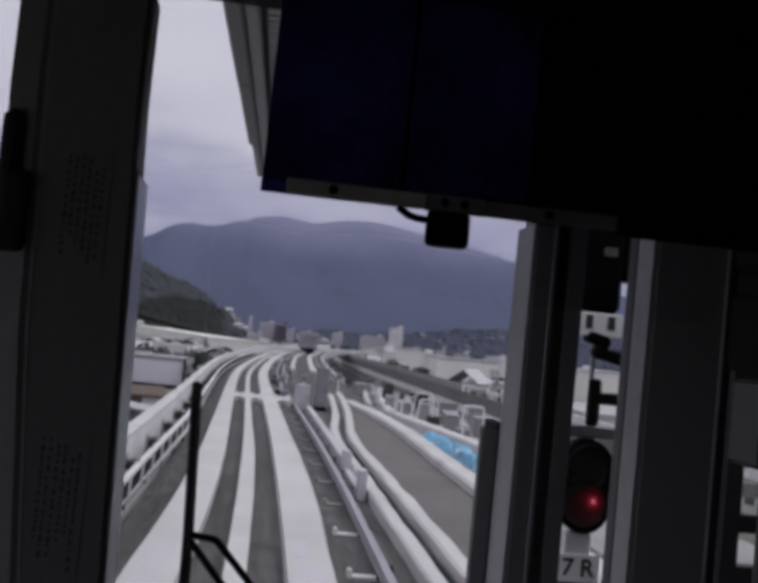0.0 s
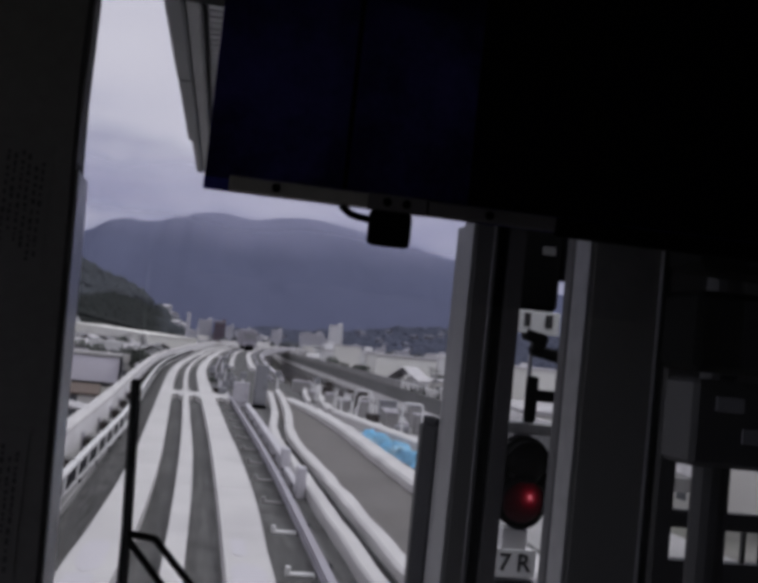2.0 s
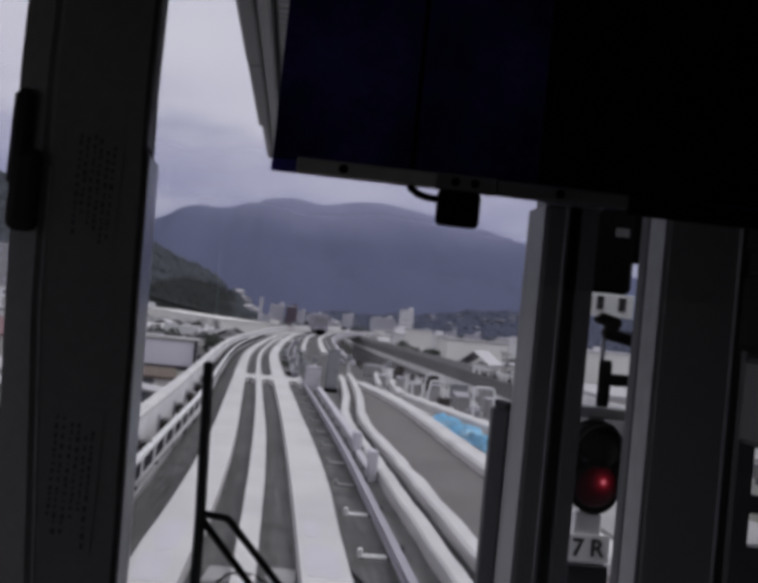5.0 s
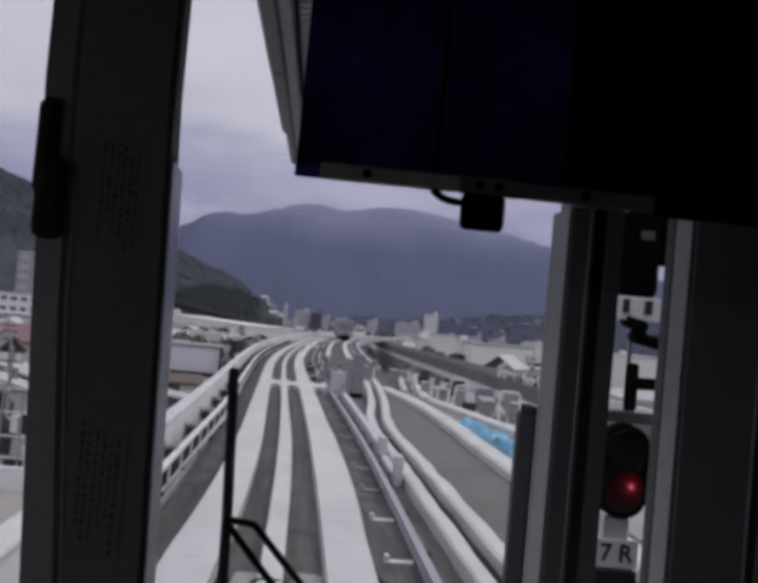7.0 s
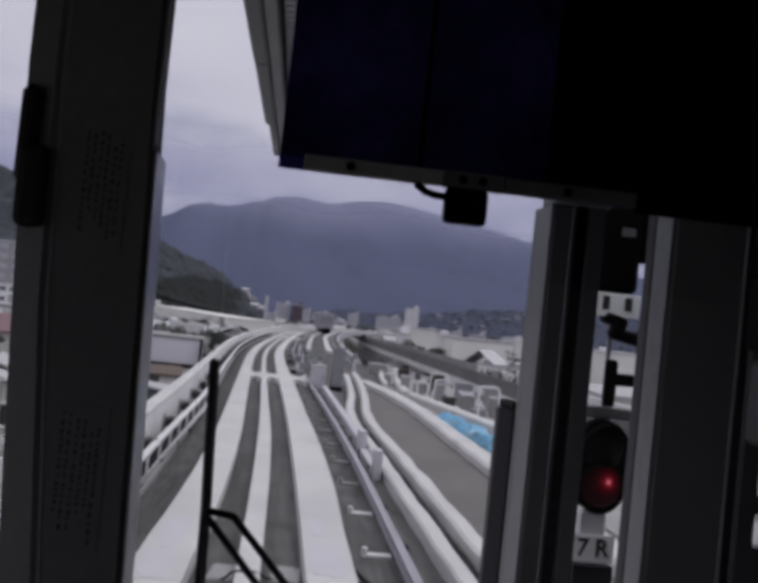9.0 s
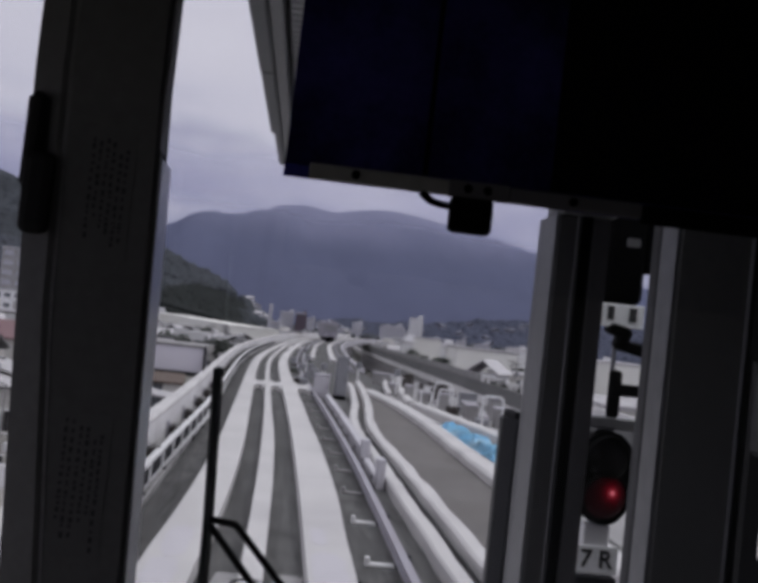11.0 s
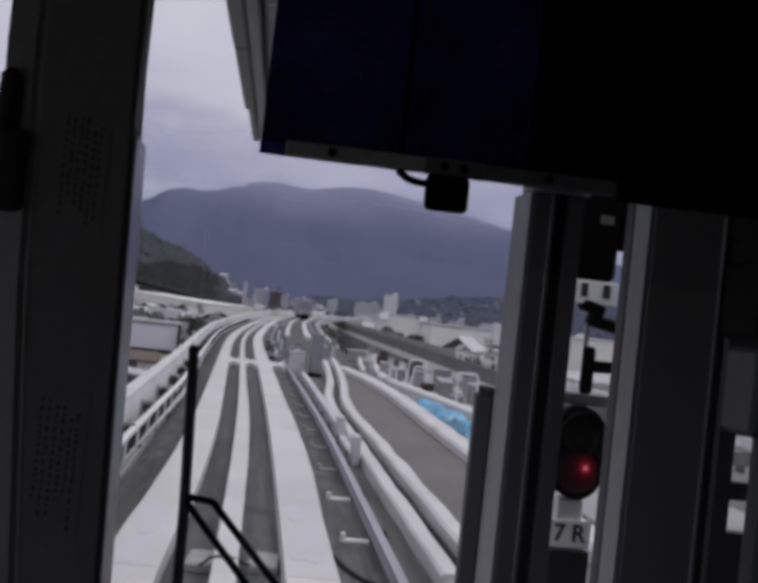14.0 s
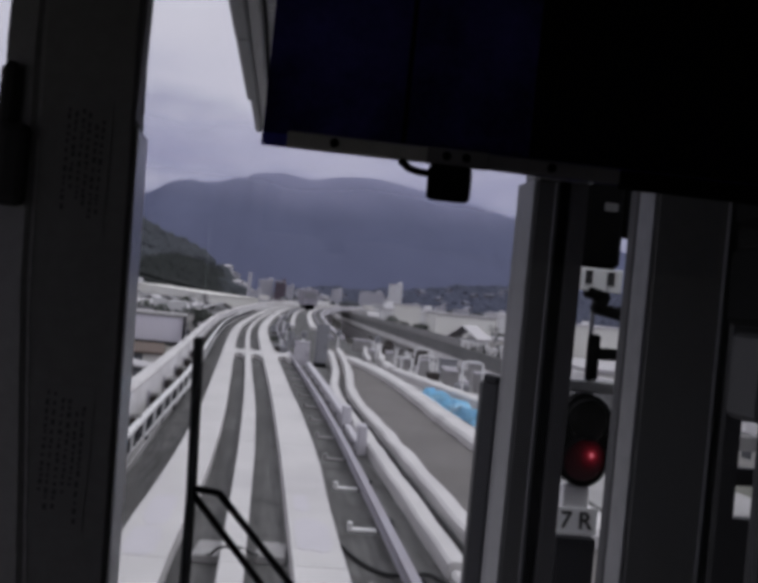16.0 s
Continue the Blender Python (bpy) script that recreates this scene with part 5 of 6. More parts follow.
# ---- platform and its screen ----
PX = 1.36
tagged(part("platform", box((PX - 0.02, -45, -0.2), (6.4, 5.3, 1.0), 0.02), M_CONC_GREY), "grey concrete station platform", "platform", kind="structure")
paving = thing("platform_paving", (PX + 0.3, -10, 1.0), "grey paving slabs on the station platform", "paving", kind="structure")
pb = box((0, 0, 0), (0.58, 0.58, 0.035), 0.004)
first = part("paving_slab", pb, M_TILE, paving)
first.matrix_basis = Matrix.Translation((PX + 0.35, -5.0, 1.002))
for i in range(5):
    for j in range(17):
        if i or j:
            o = share("paving_slab", first.data, Matrix.Translation((PX + 0.35 + i * 0.6, -5.0 + j * 0.6, 1.002)), paving)
            o.matrix_parent_inverse = paving.matrix_basis.inverted()
tagged(part("platform_wall", box((6.4, -45, 1.0), (6.6, 5.2, 3.9), 0.01), M_PSD_FRAME), "grey panelled back wall of the platform", "wall", kind="structure")
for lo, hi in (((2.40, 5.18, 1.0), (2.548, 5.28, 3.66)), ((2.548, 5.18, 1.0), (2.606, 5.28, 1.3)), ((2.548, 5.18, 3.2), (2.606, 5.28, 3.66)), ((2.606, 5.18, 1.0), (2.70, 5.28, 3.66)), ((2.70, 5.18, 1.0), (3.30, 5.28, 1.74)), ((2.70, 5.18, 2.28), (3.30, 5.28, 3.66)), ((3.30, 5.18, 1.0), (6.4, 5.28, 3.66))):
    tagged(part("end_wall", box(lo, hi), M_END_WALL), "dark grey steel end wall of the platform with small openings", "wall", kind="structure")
rail = thing("end_rail", (3.0, 5.23, 1.74), "dark steel rail with short bars across an opening", "rail")
part("rail", box((2.701, 5.20, 1.92), (3.299, 5.25, 2.02), 0.006), M_STAND, rail)
for k in range(3):
    part("bar", box((2.86 + 0.15 * k, 5.21, 1.741), (2.885 + 0.15 * k, 5.24, 1.919), 0.004), M_STAND, rail)


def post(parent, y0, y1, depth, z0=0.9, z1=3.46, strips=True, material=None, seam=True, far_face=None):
    """A boxed screen post: track face coloured lighter as if skylit, grooved sides darker."""
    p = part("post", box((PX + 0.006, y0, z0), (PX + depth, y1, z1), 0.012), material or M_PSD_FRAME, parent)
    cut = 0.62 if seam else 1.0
    part("post_face", box((PX - 0.006, y0 + 0.004, z0), (PX + 0.004, y0 + (y1 - y0) * cut - 0.001, z1), 0.003), M_PSD_LIGHT, p, "track-side face plate, toned for the light there")
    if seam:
        part("post_face", box((PX - 0.006, y0 + (y1 - y0) * 0.68, z0), (PX + 0.004, y1 - 0.004, z1), 0.003), far_face or M_PSD_LIGHT, p, "track-side face plate, toned for the light there")
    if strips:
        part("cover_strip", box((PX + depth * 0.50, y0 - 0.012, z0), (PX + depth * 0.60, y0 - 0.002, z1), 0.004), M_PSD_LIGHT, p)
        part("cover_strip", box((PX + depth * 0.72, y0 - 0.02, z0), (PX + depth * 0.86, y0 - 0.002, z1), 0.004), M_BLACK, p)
    return p


screen = thing("platform_screen", (PX, 1.0, 1.0), "grey steel and glass screen along the platform edge", "screen")
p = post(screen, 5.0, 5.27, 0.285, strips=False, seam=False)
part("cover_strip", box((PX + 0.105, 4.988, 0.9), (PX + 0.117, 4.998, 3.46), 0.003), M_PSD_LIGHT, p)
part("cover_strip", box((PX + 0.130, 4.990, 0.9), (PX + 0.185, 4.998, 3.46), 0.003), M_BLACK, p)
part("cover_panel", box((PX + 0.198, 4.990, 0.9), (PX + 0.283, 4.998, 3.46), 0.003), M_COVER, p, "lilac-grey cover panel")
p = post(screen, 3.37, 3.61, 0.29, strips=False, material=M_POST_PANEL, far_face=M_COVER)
# Pale strip stands for the bright streak along the panel's right edge.
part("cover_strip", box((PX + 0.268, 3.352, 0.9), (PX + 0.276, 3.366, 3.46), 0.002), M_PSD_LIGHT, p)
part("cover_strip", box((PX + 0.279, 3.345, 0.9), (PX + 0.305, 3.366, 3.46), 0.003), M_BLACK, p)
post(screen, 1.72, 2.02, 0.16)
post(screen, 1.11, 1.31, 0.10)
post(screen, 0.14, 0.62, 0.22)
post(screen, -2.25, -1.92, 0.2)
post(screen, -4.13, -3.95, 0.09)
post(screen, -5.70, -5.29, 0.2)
part("filler_panel", box((PX + 0.04, 0.62, 0.9), (PX + 0.10, 0.97, 3.46), 0.006), M_PSD_LIGHT, screen)
part("filler_panel", box((PX + 0.04, -6.04, 0.9), (PX + 0.10, -5.70, 3.46), 0.006), M_PSD_LIGHT, screen)
part("header_beam", box((PX + 0.004, -44.0, 3.462), (PX + 0.30, 5.24, 3.64), 0.01), M_PSD_LIGHT, screen)
part("sill_beam", box((PX - 0.004, -44.0, 0.80), (PX + 0.22, 5.24, 0.897), 0.01), M_CONC_WHITE, screen)
for y0, y1 in ((1.31, 1.72), (0.97, 1.11), (-3.95, -2.25), (-5.29, -4.13)):
    part("pane", box((PX + 0.06, y0, 1.75), (PX + 0.07, y1, 3.462)), M_GLASS, screen)
    part("rail", box((PX + 0.02, y0, 1.62), (PX + 0.11, y1, 1.75), 0.008), M_PSD_FRAME, screen)
    part("rail", box((PX + 0.02, y0, 1.22), (PX + 0.11, y1, 1.32), 0.008), M_PSD_FRAME, screen)
    part("pane", box((PX + 0.06, y0, 0.9), (PX + 0.07, y1, 1.22)), M_GLASS, screen)


def platform_door(y0, y1):
    g = thing("platform_door", (PX, (y0 + y1) / 2, 1.0), "closed orange double platform door with tall rounded windows", "door", "platform doors")
    mid = (y0 + y1) / 2
    for a, b in ((y0 + 0.05, mid - 0.012), (mid + 0.012, y1 - 0.05)):
        leaf = box((PX + 0.03, a, 1.0), (PX + 0.075, b, 3.25), 0.01)
        lf = part("leaf", leaf, M_ORANGE, g, "orange painted door leaf")
        w = bmesh.new()
        x0, x1 = PX + 0.018, PX + 0.029
        ya, yb, za, zb, r = a + 0.16, b - 0.16, 1.75, 3.08, 0.09
        ring = []
        for cy, cz, a0 in ((yb - r, zb - r, 0), (ya + r, zb - r, 90), (ya + r, za + r, 180), (yb - r, za + r, 270)):
            for s in range(5):
                q = radians(a0 + s * 22.5)
                ring.append((cy + r * math.cos(q), cz + r * math.sin(q)))
        va = [w.verts.new((x0, p, q)) for p, q in ring]
        vb = [w.verts.new((x1, p, q)) for p, q in ring]
        w.faces.new(va)
        w.faces.new(vb[::-1])
        for i in range(len(ring)):
            w.faces.new((va[i], va[(i + 1) % len(ring)], vb[(i + 1) % len(ring)], vb[i]))
        bmesh.ops.recalc_face_normals(w, faces=w.faces[:])
        part("window", w, M_DARK_GLASS, lf, "dark reflecting glass")
        part("edge_gasket", box((PX + 0.026, b - 0.004 if b < mid else a - 0.018, 1.0), (PX + 0.07, b + 0.01 if b < mid else a - 0.002, 3.25)), M_GASKET, lf)
    for a, b in ((y0, y0 + 0.046), (y1 - 0.046, y1)):
        part("jamb", box((PX + 0.02, a, 0.9), (PX + 0.16, b, 3.46), 0.006), M_GASKET, g, "dark door jamb")
    part("lintel", box((PX + 0.02, y0 + 0.048, 3.26), (PX + 0.14, y1 - 0.048, 3.46), 0.006), M_PSD_LIGHT, g)
    return g


platform_door(-1.90, 0.11)
platform_door(-8.40, -6.40)

# low end fence past the last post
YF = 5.71
g = thing("end_fence", (PX, 5.6, 0.9), "low dark steel fence panel at the platform's end", "fence")
part("panel", box((PX - 0.02, 5.34, 0.4), (PX + 0.02, YF, 2.35), 0.01), M_DARK_STEEL, g)
part("post_cover", box((PX - 0.007, 5.2705, 0.9), (PX + 0.03, 5.335, 3.46), 0.003), M_PSD_LIGHT, g, "steel cover in the post faces' lightened colour")
part("end_post", box((PX - 0.03, YF - 0.08, 0.4), (PX + 0.05, YF + 0.01, 2.34), 0.01), M_STAND, g)
part("top_rail", box((PX - 0.03, 5.34, 2.352), (PX + 0.03, YF - 0.08, 2.39), 0.008), M_DARK_STEEL, g)
tagged(part("end_slab", box((PX - 0.06, 5.3, -0.6), (3.6, 6.3, 0.39), 0.02), M_CONC_MID), "grey concrete slab at the platform's end", "slab", kind="structure")

# ---- canopy ----
CZ = 3.66
canopy = thing("platform_canopy", (1.0, 0, CZ), "metal station canopy with a ribbed pale soffit", "canopy")
part("roof", box((-0.12, -45, CZ + 0.10), (6.6, 5.66, CZ + 0.24), 0.01), M_FASCIA, canopy)
for f0, f1, fx in ((-45, 3.598, -0.18), (3.606, 4.76, -0.178), (4.764, 5.70, -0.162)):
    part("fascia", box((fx, f0, CZ - 0.02), (-0.125, f1, CZ + 0.30), 0.008), M_FASCIA, canopy, "dark edge fascia")
part("gutter", box((-0.122, -45, CZ - 0.015), (-0.078, 5.66, CZ + 0.06), 0.006), M_PSD_LIGHT, canopy)
part("end_fascia", box((-0.12, 5.64, CZ - 0.03), (6.6, 5.70, CZ + 0.30), 0.008), M_FASCIA, canopy)
for i in range(26):
    x0 = -0.07 + i * 0.25
    b = box((x0, -45, CZ + 0.03), (x0 + 0.235, 5.63 if i > 1 else 2.0, CZ + 0.09), 0.012)
    part("soffit_strip", b, M_SOFFIT, canopy)
for i in range(60):
    part("soffit_slat", box((-0.07, 2.02 + i * 0.06, CZ + 0.03), (0.42, 2.02 + i * 0.06 + 0.047, CZ + 0.09), 0.008), M_SOFFIT, canopy)

for o in canopy.children:
    for v in o.data.vertices:
        v.co.x += 0.045 + 0.022 * (v.co.y - 5.7)

# ---- signal ----
SX, SY = 1.962, 5.6
sig = thing("railway_signal", (SX, SY, 0.39), "black two-lamp railway signal, lit red, on a pale pole", "signal")
part("pole", cyl((SX + 0.02, SY + 0.14, 0.39), (SX + 0.02, SY + 0.14, 2.36), 0.055, n=14), M_PSD_LIGHT, sig)
part("conduit", cyl((SX - 0.005, SY + 0.06, 2.36), (SX - 0.005, SY + 0.06, 3.6), 0.013, n=10), M_CABINET, sig)
head = bmesh.new()
ring = []
for s in range(25):
    q = radians(180 * s / 24)
    ring.append((SX + 0.147 * math.cos(q), 2.175 + 0.147 * math.sin(q)))
for s in range(25):
    q = radians(180 + 180 * s / 24)
    ring.append((SX + 0.147 * math.cos(q), 1.925 + 0.147 * math.sin(q)))
va = [head.verts.new((x, SY - 0.01, z)) for x, z in ring]
vb = [head.verts.new((x, SY + 0.10, z)) for x, z in ring]
head.faces.new(va)
head.faces.new(vb[::-1])
for i in range(len(ring)):
    head.faces.new((va[i], va[(i + 1) % len(ring)], vb[(i + 1) % len(ring)], vb[i]))
bmesh.ops.recalc_face_normals(head, faces=head.faces[:])
hd = part("signal_head", head, M_BLACK, sig)
for zc, m_l, lab in ((1.945, lamp_mat("red_signal_lens", (SX + 0.028, SY - 0.065, 1.975)), "red lamp, lit"), (2.165, M_LENS_OFF, "unlit lamp")):
    b = bmesh.new()
    bmesh.ops.create_uvsphere(b, u_segments=24, v_segments=12, radius=0.126, matrix=Matrix.Translation((SX, SY - 0.012, zc)) @ Matrix.Diagonal((1, 0.45, 1, 1)))
    ln = part("lens", b, m_l, hd, lab)
    for p in ln.data.polygons:
        p.use_smooth = True
    hood = bmesh.new()
    va, vb, vc, vd = [], [], [], []
    for s in range(21):
        q = radians(-35 + 250 * s / 20)
        c, z = math.cos(q), math.sin(q)
        va.append(hood.verts.new((SX + 0.134 * c, SY - 0.01, zc + 0.134 * z)))
        vb.append(hood.verts.new((SX + 0.134 * c, SY - 0.05 - 0.05 * max(0, z + 0.1), zc + 0.134 * z)))
        vc.append(hood.verts.new((SX + 0.128 * c, SY - 0.01, zc + 0.128 * z)))
        vd.append(hood.verts.new((SX + 0.128 * c, SY - 0.05 - 0.05 * max(0, z + 0.1), zc + 0.128 * z)))
    for i in range(20):
        hood.faces.new((va[i], va[i + 1], vb[i + 1], vb[i]))
        hood.faces.new((vc[i], vd[i], vd[i + 1], vc[i + 1]))
        hood.faces.new((vb[i], vb[i + 1], vd[i + 1], vd[i]))
    part("hood", hood, M_BLACK, hd)
part("head_bracket", box((SX - 0.12, SY + 0.02, 2.33), (SX + 0.16, SY + 0.16, 2.40), 0.01), M_PSD_LIGHT, sig)
part("neck", box((SX - 0.10, SY, 1.64), (SX + 0.06, SY + 0.12, 1.78), 0.01), M_STEEL_WHITE, sig)
part("upper_case", box((SX - 0.135, SY - 0.02, 3.065), (SX + 0.11, SY + 0.12, 3.85), 0.03), M_BLACK, sig, "black upper signal case")
part("side_case", box((SX + 0.112, SY + 0.0, 3.26), (SX + 0.23, SY + 0.10, 3.85), 0.01), M_BLACK, sig)
part("case_label", box((SX - 0.02, SY - 0.026, 3.40), (SX + 0.06, SY - 0.022, 3.45)), M_COVER, sig)
part("upper_bracket", bar([(SX - 0.06, SY, 2.92), (SX + 0.03, SY, 2.90), (SX - 0.0, SY, 2.83), (SX + 0.16, SY, 2.80)], 0.10, 0.07), M_BLACK, sig)
part("lower_bracket", bar([(SX - 0.0, SY, 2.42), (SX - 0.0, SY, 2.66)], 0.07, 0.06), M_BLACK, sig)
part("lower_arm", box((SX, SY - 0.03, 2.53), (SX + 0.15, SY + 0.03, 2.60), 0.01), M_BLACK, sig)
part("base_case", box((SX - 0.12, SY - 0.02, 0.98), (SX + 0.12, SY + 0.10, 1.482), 0.008), M_DARK_STEEL, sig)


def plate(parent, x0, x1, z0, z1, y, bars=(), word=""):
    p = part("number_plate", box((x0, y - 0.008, z0), (x1, y, z1), 0.003), M_PLATE, parent, "white sign plate")
    for a, b, c, d in bars:
        part("bar", box((a, y - 0.012, c), (b, y - 0.0085, d)), M_INK, p)
    if word:
        cu = bpy.data.curves.new("lettering", "FONT")
        cu.body, cu.size, cu.extrude, cu.align_x, cu.align_y = word, (z1 - z0) * 0.86, 0.001, "CENTER", "CENTER"
        cu.offset = 0.0035
        cu.materials.append(M_INK)
        tx_ = new("lettering", cu)
        tx_.matrix_basis = pose((x0 + x1) / 2, y - 0.010, (z0 + z1) / 2, 90, 0, 0)
        tx_.parent = p
        tx_.matrix_parent_inverse = Matrix.Identity(4)
    return p


plate(sig, SX - 0.147, SX + 0.108, 1.505, 1.665, SY - 0.03, word="7 R")
plate(sig, SX - 0.155, SX + 0.12, 2.925, 3.06, SY - 0.03, bars=((SX - 0.10, SX - 0.06, 2.965, 3.045), (SX + 0.03, SX + 0.075, 2.965, 3.045)))

EYE = Vector((0, 0, 2.75))
FAR = 1.18
sig.matrix_basis = Matrix.Translation(EYE) @ Matrix.Scale(FAR, 4) @ Matrix.Translation(-EYE) @ sig.matrix_basis
part("footing", box((SX * FAR - 0.15, SY * FAR, -0.23), (SX * FAR + 0.2, SY * FAR + 0.35, 0.0), 0.02), M_CONC_MID, sig)

# ---- monitors on a stand by the platform's edge ----
eq = thing("monitor_stand", (1.63, 2.9, 1.0), "grey stand with two black monitors and a switch box", "monitor stand")
part("pole", cyl((1.66, 2.95, 1.0), (1.66, 2.95, 3.46), 0.06, n=14), M_STAND, eq)
part("base_plate", box((1.5, 2.8, 1.04), (1.82, 3.1, 1.06), 0.005), M_STAND, eq)
for z0, z1 in ((3.08, 3.30), (2.78, 3.02)):
    mo = part("monitor", box((1.42, 2.66, z0), (1.84, 2.90, z1), 0.02), M_BLACK, eq)
    part("screen", box((1.56, 2.652, z0 + 0.02), (1.82, 2.658, z1 - 0.02), 0.002), M_SCREEN, mo)
bx = part("switch_box", box((1.45, 2.70, 2.50), (1.83, 2.90, 2.76), 0.015), M_STAND, eq)
for x, z in ((1.56, 2.69), (1.76, 2.69), (1.65, 2.60)):
    part("switch_plate", box((x - 0.045, 2.69, z - 0.022), (x + 0.045, 2.698, z + 0.022), 0.002), M_CABINET, bx)
cabinet(1.46, 1.8, 2.72, 3.08, 1.04, 1.7, M_STAND, "low grey control cabinet under the monitors", False)


# ---- the train's cab ----
car = thing("train_car", (0, -1, 1.0), "dark train cab seen from inside", "train")
part("floor", box((-1.2, -16.0, 0.92), (1.2, 1.62, 1.0), 0.01), M_SALOON, car)
part("ceiling", box((-1.2, -16.0, 3.42), (1.2, 1.62, 3.50), 0.01), M_SALOON, car)
part("rear_wall", box((-1.2, -16.08, 0.92), (1.2, -16.002, 3.50), 0.01), M_SALOON, car)
for xa, xb in ((1.12, 1.2), (-1.2, -1.12)):
    part("side_wall", box((xa, -16.0, 1.002), (xb, 1.62, 1.80), 0.005), M_SALOON, car)
    part("side_wall", box((xa, -16.0, 2.98), (xb, 1.62, 3.418), 0.005), M_SALOON, car)
# Unseen blank panels added to cut daylight reaching the blind's right side.
part("side_light_block", box((1.122, -16.0, 1.803), (1.198, 1.62, 2.977), 0.004), M_SALOON, car)
part("side_light_block", box((-1.198, -16.0, 1.803), (-1.122, -5.3, 2.977), 0.004), M_SALOON, car)
part("side_pillar", box((-1.198, -2.3, 1.803), (-1.122, -1.9, 2.977), 0.004), M_SALOON, car)
part("side_pillar", box((-1.198, 1.1, 1.803), (-1.122, 1.62, 2.977), 0.004), M_SALOON, car)
part("underframe", box((-0.9, -15.5, 0.30), (0.9, 0.8, 0.918), 0.02), M_BLACK, car)
for ya in (-13.5, -1.5):
    for xa in (-1.0, 0.7):
        part("tyre", cyl((xa, ya, 0.42), (xa + 0.26, ya, 0.42), 0.42, n=24), M_RUBBER, car)
part("front_sill", box((-1.118, 1.52, 1.002), (1.118, 1.62, 2.02), 0.02), M_CAB, car)
part("dashboard", box((-1.118, 1.0, 1.002), (1.118, 1.518, 1.98), 0.04), M_CAB, car)
part("windscreen", box((-1.118, 1.54, 2.022), (1.118, 1.546, 3.416)), M_GLASS, car).visible_shadow = False
part("window_header", box((-1.118, 0.90, 3.066), (1.118, 0.96, 3.416), 0.006), M_CAB, car)

PY = 0.90
pil = bmesh.new()
sect = [(-0.241, 0.0), (-0.214, -0.014), (-0.209, -0.0118), (-0.205, -0.014), (-0.129, -0.014), (-0.126, -0.008), (-0.126, 0.05), (-0.241, 0.05)]


def pillar_lean(z):
    return 0.036 * (2.95 - z) if z < 2.95 else 0.0


def groove_lean(z):
    return 0.046 * max(0.0, 2.74 - z)


def edge_lean(z):
    return -0.004 * max(0.0, 2.86 - z)


rings = []
for z in (1.99, 2.3, 2.55, 2.74, 2.86, 2.95, 3.05):
    rings.append([pil.verts.new((x + pillar_lean(z) + (groove_lean(z) if k in (1, 2, 3) else edge_lean(z) if k in (4, 5, 6) else 0.022 * max(0.0, 2.80 - z)), PY + y, z)) for k, (x, y) in enumerate(sect)])
for ra, rb in zip(rings[:-1], rings[1:]):
    for i in range(len(sect)):
        pil.faces.new((ra[i], ra[(i + 1) % len(sect)], rb[(i + 1) % len(sect)], rb[i]))
pil.faces.new(rings[0][::-1])
pil.faces.new(rings[-1])
bmesh.ops.recalc_face_normals(pil, faces=pil.faces[:])
P = part("window_pillar", pil, M_PILLAR, car, "dark grey window pillar")
P.data.materials.append(M_PILLAR_LIP)
for f in P.data.polygons:
    if f.normal.x < -0.3 and f.normal.y < -0.5:
        f.material_index = 1
# pillar trims, latch and faded labels with columns of unreadable print
tr = bmesh.new()
box((-0.1258, PY - 0.003, 2.05), (-0.1232, PY + 0.066, 2.882), 0.0008, tr)
for v in tr.verts:
    v.co.x += pillar_lean(v.co.z) + edge_lean(v.co.z)
part("edge_trim", tr, M_PILLAR_TRIM, P, "bright metal edge trim")
part("edge_trim", box((-0.1258, PY - 0.007, 2.884), (-0.1238, PY + 0.034, 3.044), 0.0006), M_PSD_LIGHT, P)
# Thin pale strip paints the highlight along the pillar's groove.
es = bmesh.new()
es_ends = ((2.02, 2.739), (2.741, 2.86))
for za, zb in es_ends:
    box((-0.2068, PY - 0.0152, za), (-0.2056, PY - 0.0142, zb), 0.0, es)
for v in es.verts:
    v.co.x += pillar_lean(v.co.z) + groove_lean(v.co.z)
part("highlight_strip", es, M_PILLAR_STRIP, P, "pale strip for the groove's highlight")
part("latch", box((-0.2355, PY - 0.026, 2.80), (-0.2085, PY - 0.008, 2.872), 0.008, segments=2), M_RUBBER, P, "black latch")
part("latch", box((-0.2395, PY - 0.020, 2.838), (-0.222, PY - 0.004, 2.925), 0.006), M_RUBBER, P)
rnd = random.Random(3)
for x0, x1, z0, z1 in ((-0.181, -0.146, 2.79, 2.895), (-0.176, -0.138, 2.53, 2.645)):
    lb = part("label_sheet", box((x0 - 0.004, PY - 0.0150, z0 - 0.005), (x1 + 0.004, PY - 0.0142, z1 + 0.005)), M_LABEL, P)
    for c in range(6):
        xa = x0 + c * (x1 - x0) / 6 + rnd.uniform(-0.0006, 0.0006)
        top = z1 - (0.0 if c < 4 else 0.012) - rnd.uniform(0, 0.008)
        z = top
        stop = z0 + rnd.uniform(0.004, 0.035)
        while z > stop:
            ln = rnd.uniform(0.002, 0.0055)
            part("bar", box((xa + rnd.uniform(0.0008, 0.002), PY - 0.0155, z - ln), (xa + rnd.uniform(0.0036, 0.0046), PY - 0.0151, z)), M_INK, lb)
            z -= ln + rnd.uniform(0.001, 0.0045)

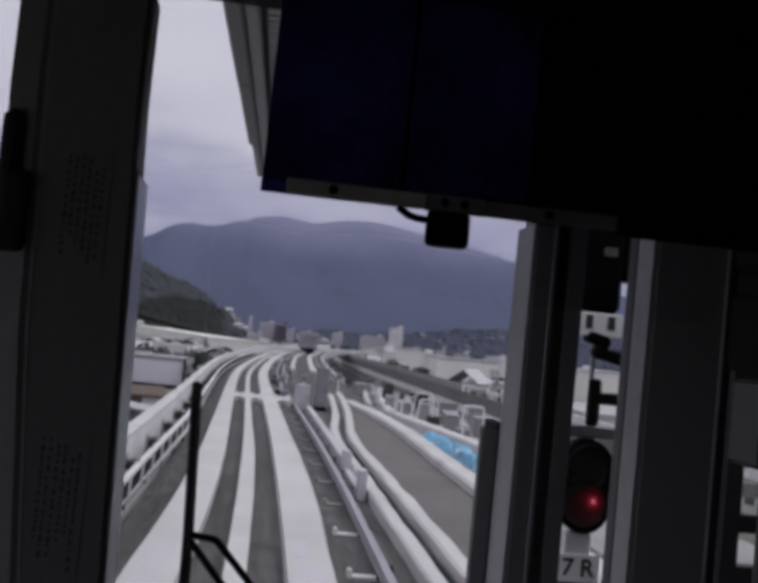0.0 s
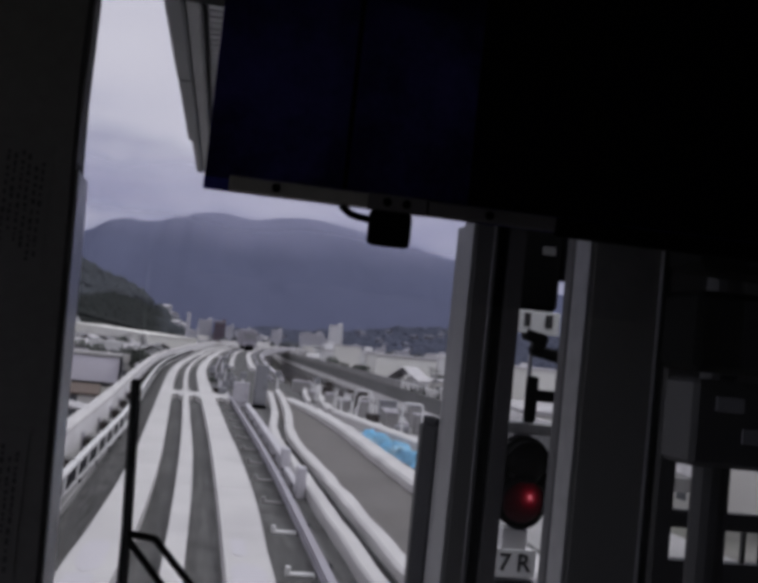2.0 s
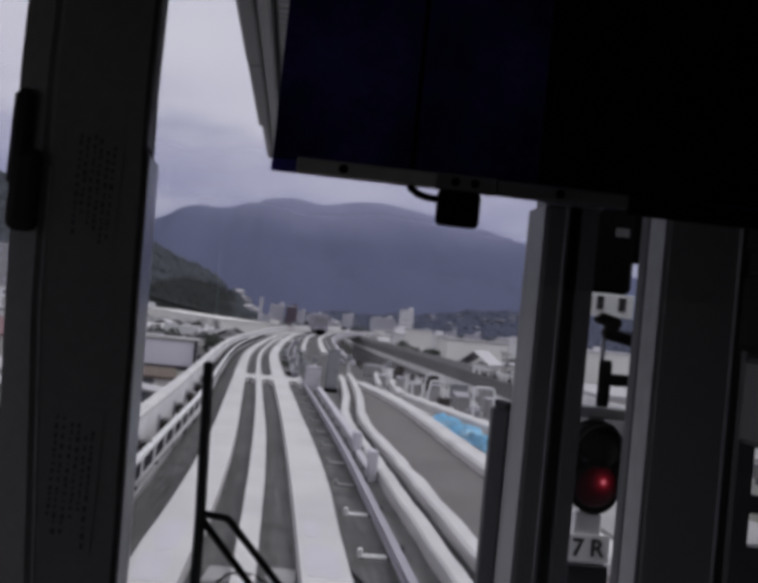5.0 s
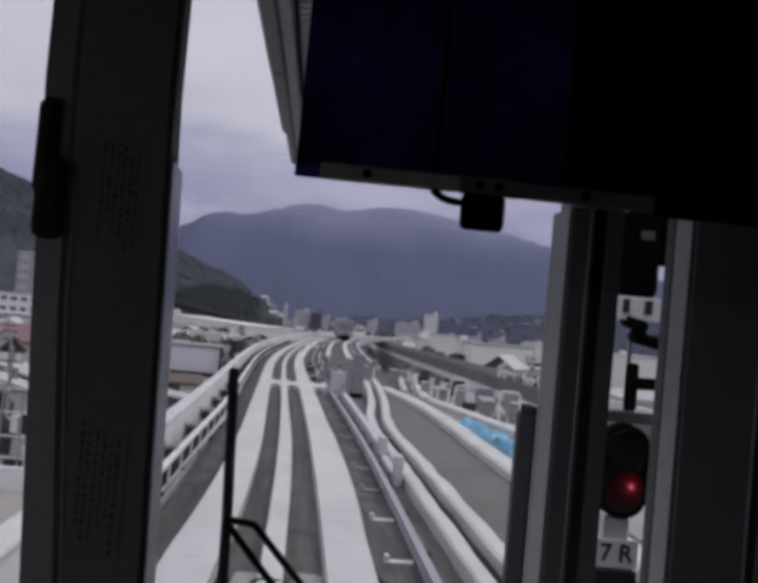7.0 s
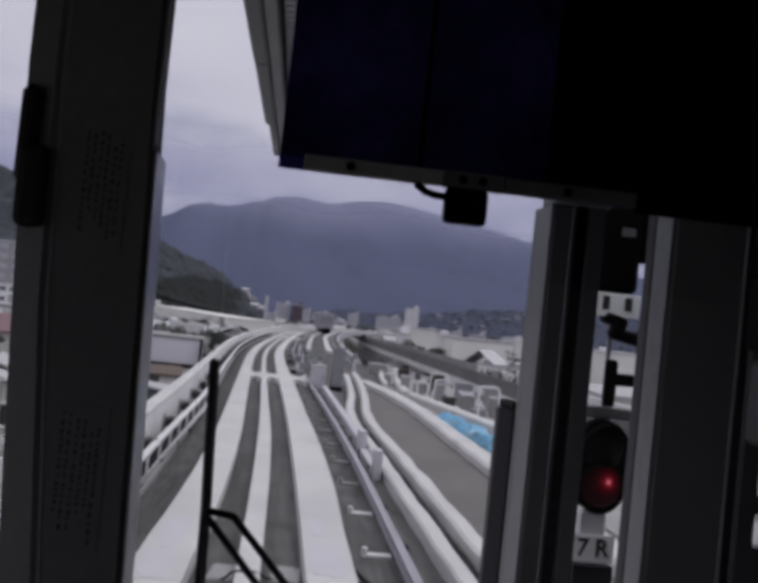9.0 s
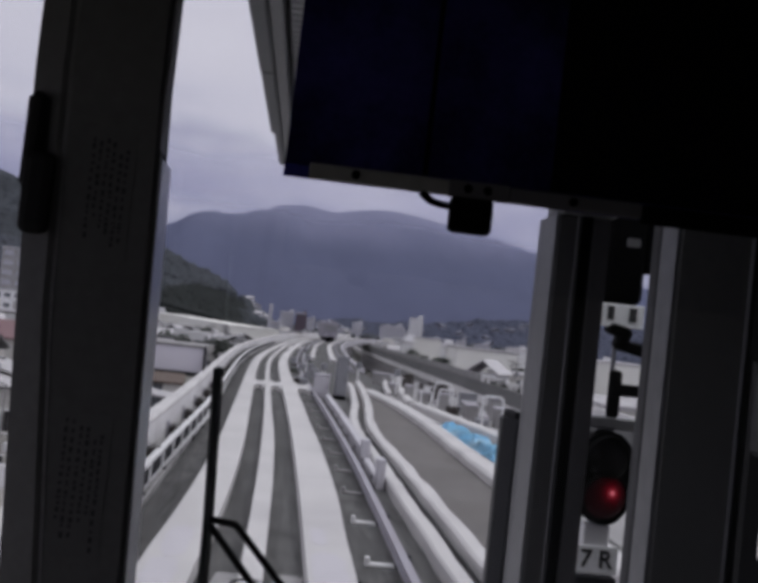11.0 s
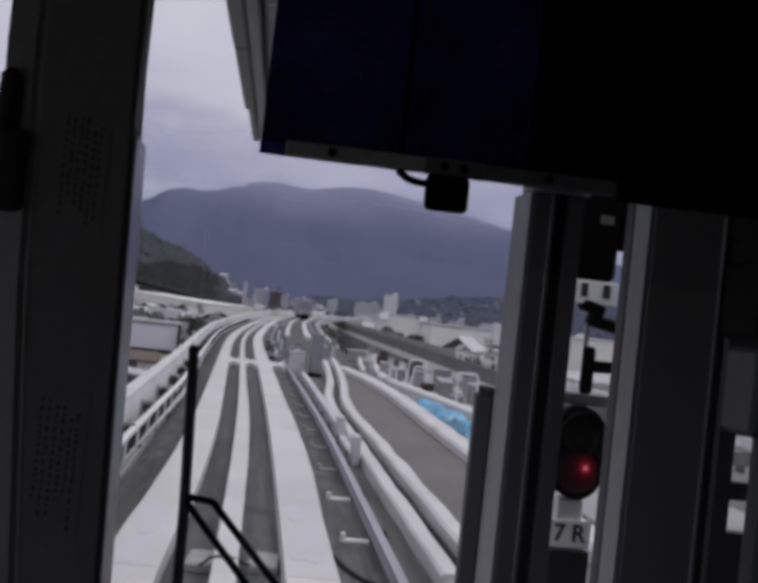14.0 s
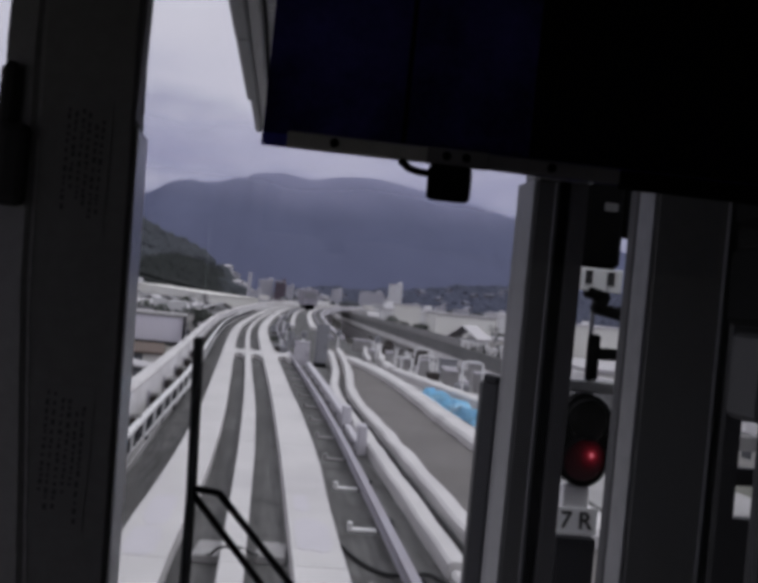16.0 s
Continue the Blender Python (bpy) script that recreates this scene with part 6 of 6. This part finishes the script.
# roller blind
BY = PY - 0.01
bl = thing("window_blind", (0.4, BY, 3.04), "navy blue roller blind half drawn over the cab window", "blind")
fab = bmesh.new()
cols = 60
x0, x1 = -0.012, 1.05
fr = []
for i in range(cols + 1):
    u = i / cols
    x = x0 + (x1 - x0) * u
    wav = 0.002 * math.sin(u * 31) + 0.004 * math.exp(-((x - 0.115) / 0.006) ** 2)
    fr.append((fab.verts.new((x, BY + wav, 2.8785)), fab.verts.new((x + 0.001, BY + wav * 0.6, 3.24))))
for a, b in zip(fr[:-1], fr[1:]):
    fab.faces.new((a[0], b[0], b[1], a[1]))
bmesh.ops.solidify(fab, geom=fab.faces[:], thickness=0.0012)
part("fabric", fab, M_BLIND, bl, "navy blue fabric")
# Added near-black sheet; it darkens the blind's right part.
part("dark_overlay", box((0.232, BY - 0.0028, 2.894), (1.05, BY - 0.0018, 3.24)), M_BLIND_BLACK, bl, "near-black overlay on the blind's right part")
# Thin dark strip stands in for the shade line of the fold.
part("seam", box((0.1125, BY - 0.0036, 2.8935), (0.1170, BY - 0.0026, 3.24)), M_BLIND_BLACK, bl, "dark strip for the shade along the fabric fold")
# Hem's brighter navy imitates daylight shining through the cloth edge.
part("hem_tab", box((-0.0125, BY - 0.0034, 2.8783), (0.012, BY - 0.0022, 2.8895)), M_HEM, bl, "navy hem, coloured brighter for light through the cloth")
rl = part("bottom_rail", box((0.010, BY - 0.010, 2.8785), (0.192, BY - 0.003, 2.8925), 0.002, segments=2), M_BLIND_RAIL, bl, "aluminium bottom rail")
# Rail's tone steps down rightwards, standing for the light falling off.
part("bottom_rail", box((0.1925, BY - 0.010, 2.8785), (0.318, BY - 0.003, 2.8925), 0.002, segments=2), M_COVER, bl, "bottom rail, right part coloured darker")
part("bottom_rail", box((0.3185, BY - 0.008, 2.8745), (1.05, BY - 0.002, 2.8925), 0.002), M_BLACK, bl, "bottom rail, far right part coloured black")
for x in (0.052, 0.154, 0.172, 0.252):
    part("screw", cyl((x, BY - 0.013, 2.8855), (x, BY - 0.009, 2.8855), 0.0042, n=12), M_BLACK, rl)
gp = part("grip", box((0.139, BY - 0.016, 2.845), (0.179, BY - 0.002, 2.8782), 0.005, segments=2), M_BLACK, bl, "black plastic grip")
part("hook", bar([(0.114, BY - 0.006, 2.8770), (0.122, BY - 0.006, 2.8715), (0.130, BY - 0.006, 2.8695), (0.142, BY - 0.006, 2.8685)], 0.009, 0.006), M_BLACK, gp)
part("grip_plate", box((0.136, BY - 0.0125, 2.8765), (0.192, BY - 0.0102, 2.8930), 0.001), M_COVER, gp)

# windscreen wiper
WY = 1.60
wp = thing("windscreen_wiper", (0.04, WY, 2.26), "black windscreen wiper standing upright on the glass", "wiper")
part("blade", bar([(-0.090, WY, 2.66), (-0.083, WY, 2.52), (-0.078, WY, 2.42), (-0.071, WY, 2.12)], 0.0165, 0.0165), M_RUBBER, wp, "black rubber blade")
part("link", bar([(-0.076, WY - 0.005, 2.424), (-0.034, WY - 0.008, 2.420)], 0.0108, 0.0108), M_BLACK, wp)
part("arm", bar([(-0.034, WY - 0.008, 2.420), (0.082, WY - 0.008, 2.295), (0.20, WY - 0.008, 2.16)], 0.0108, 0.0108), M_BLACK, wp)
part("arm", bar([(-0.076, WY - 0.01, 2.418), (0.046, WY - 0.01, 2.28), (0.17, WY - 0.01, 2.14)], 0.0108, 0.0108), M_BLACK, wp)
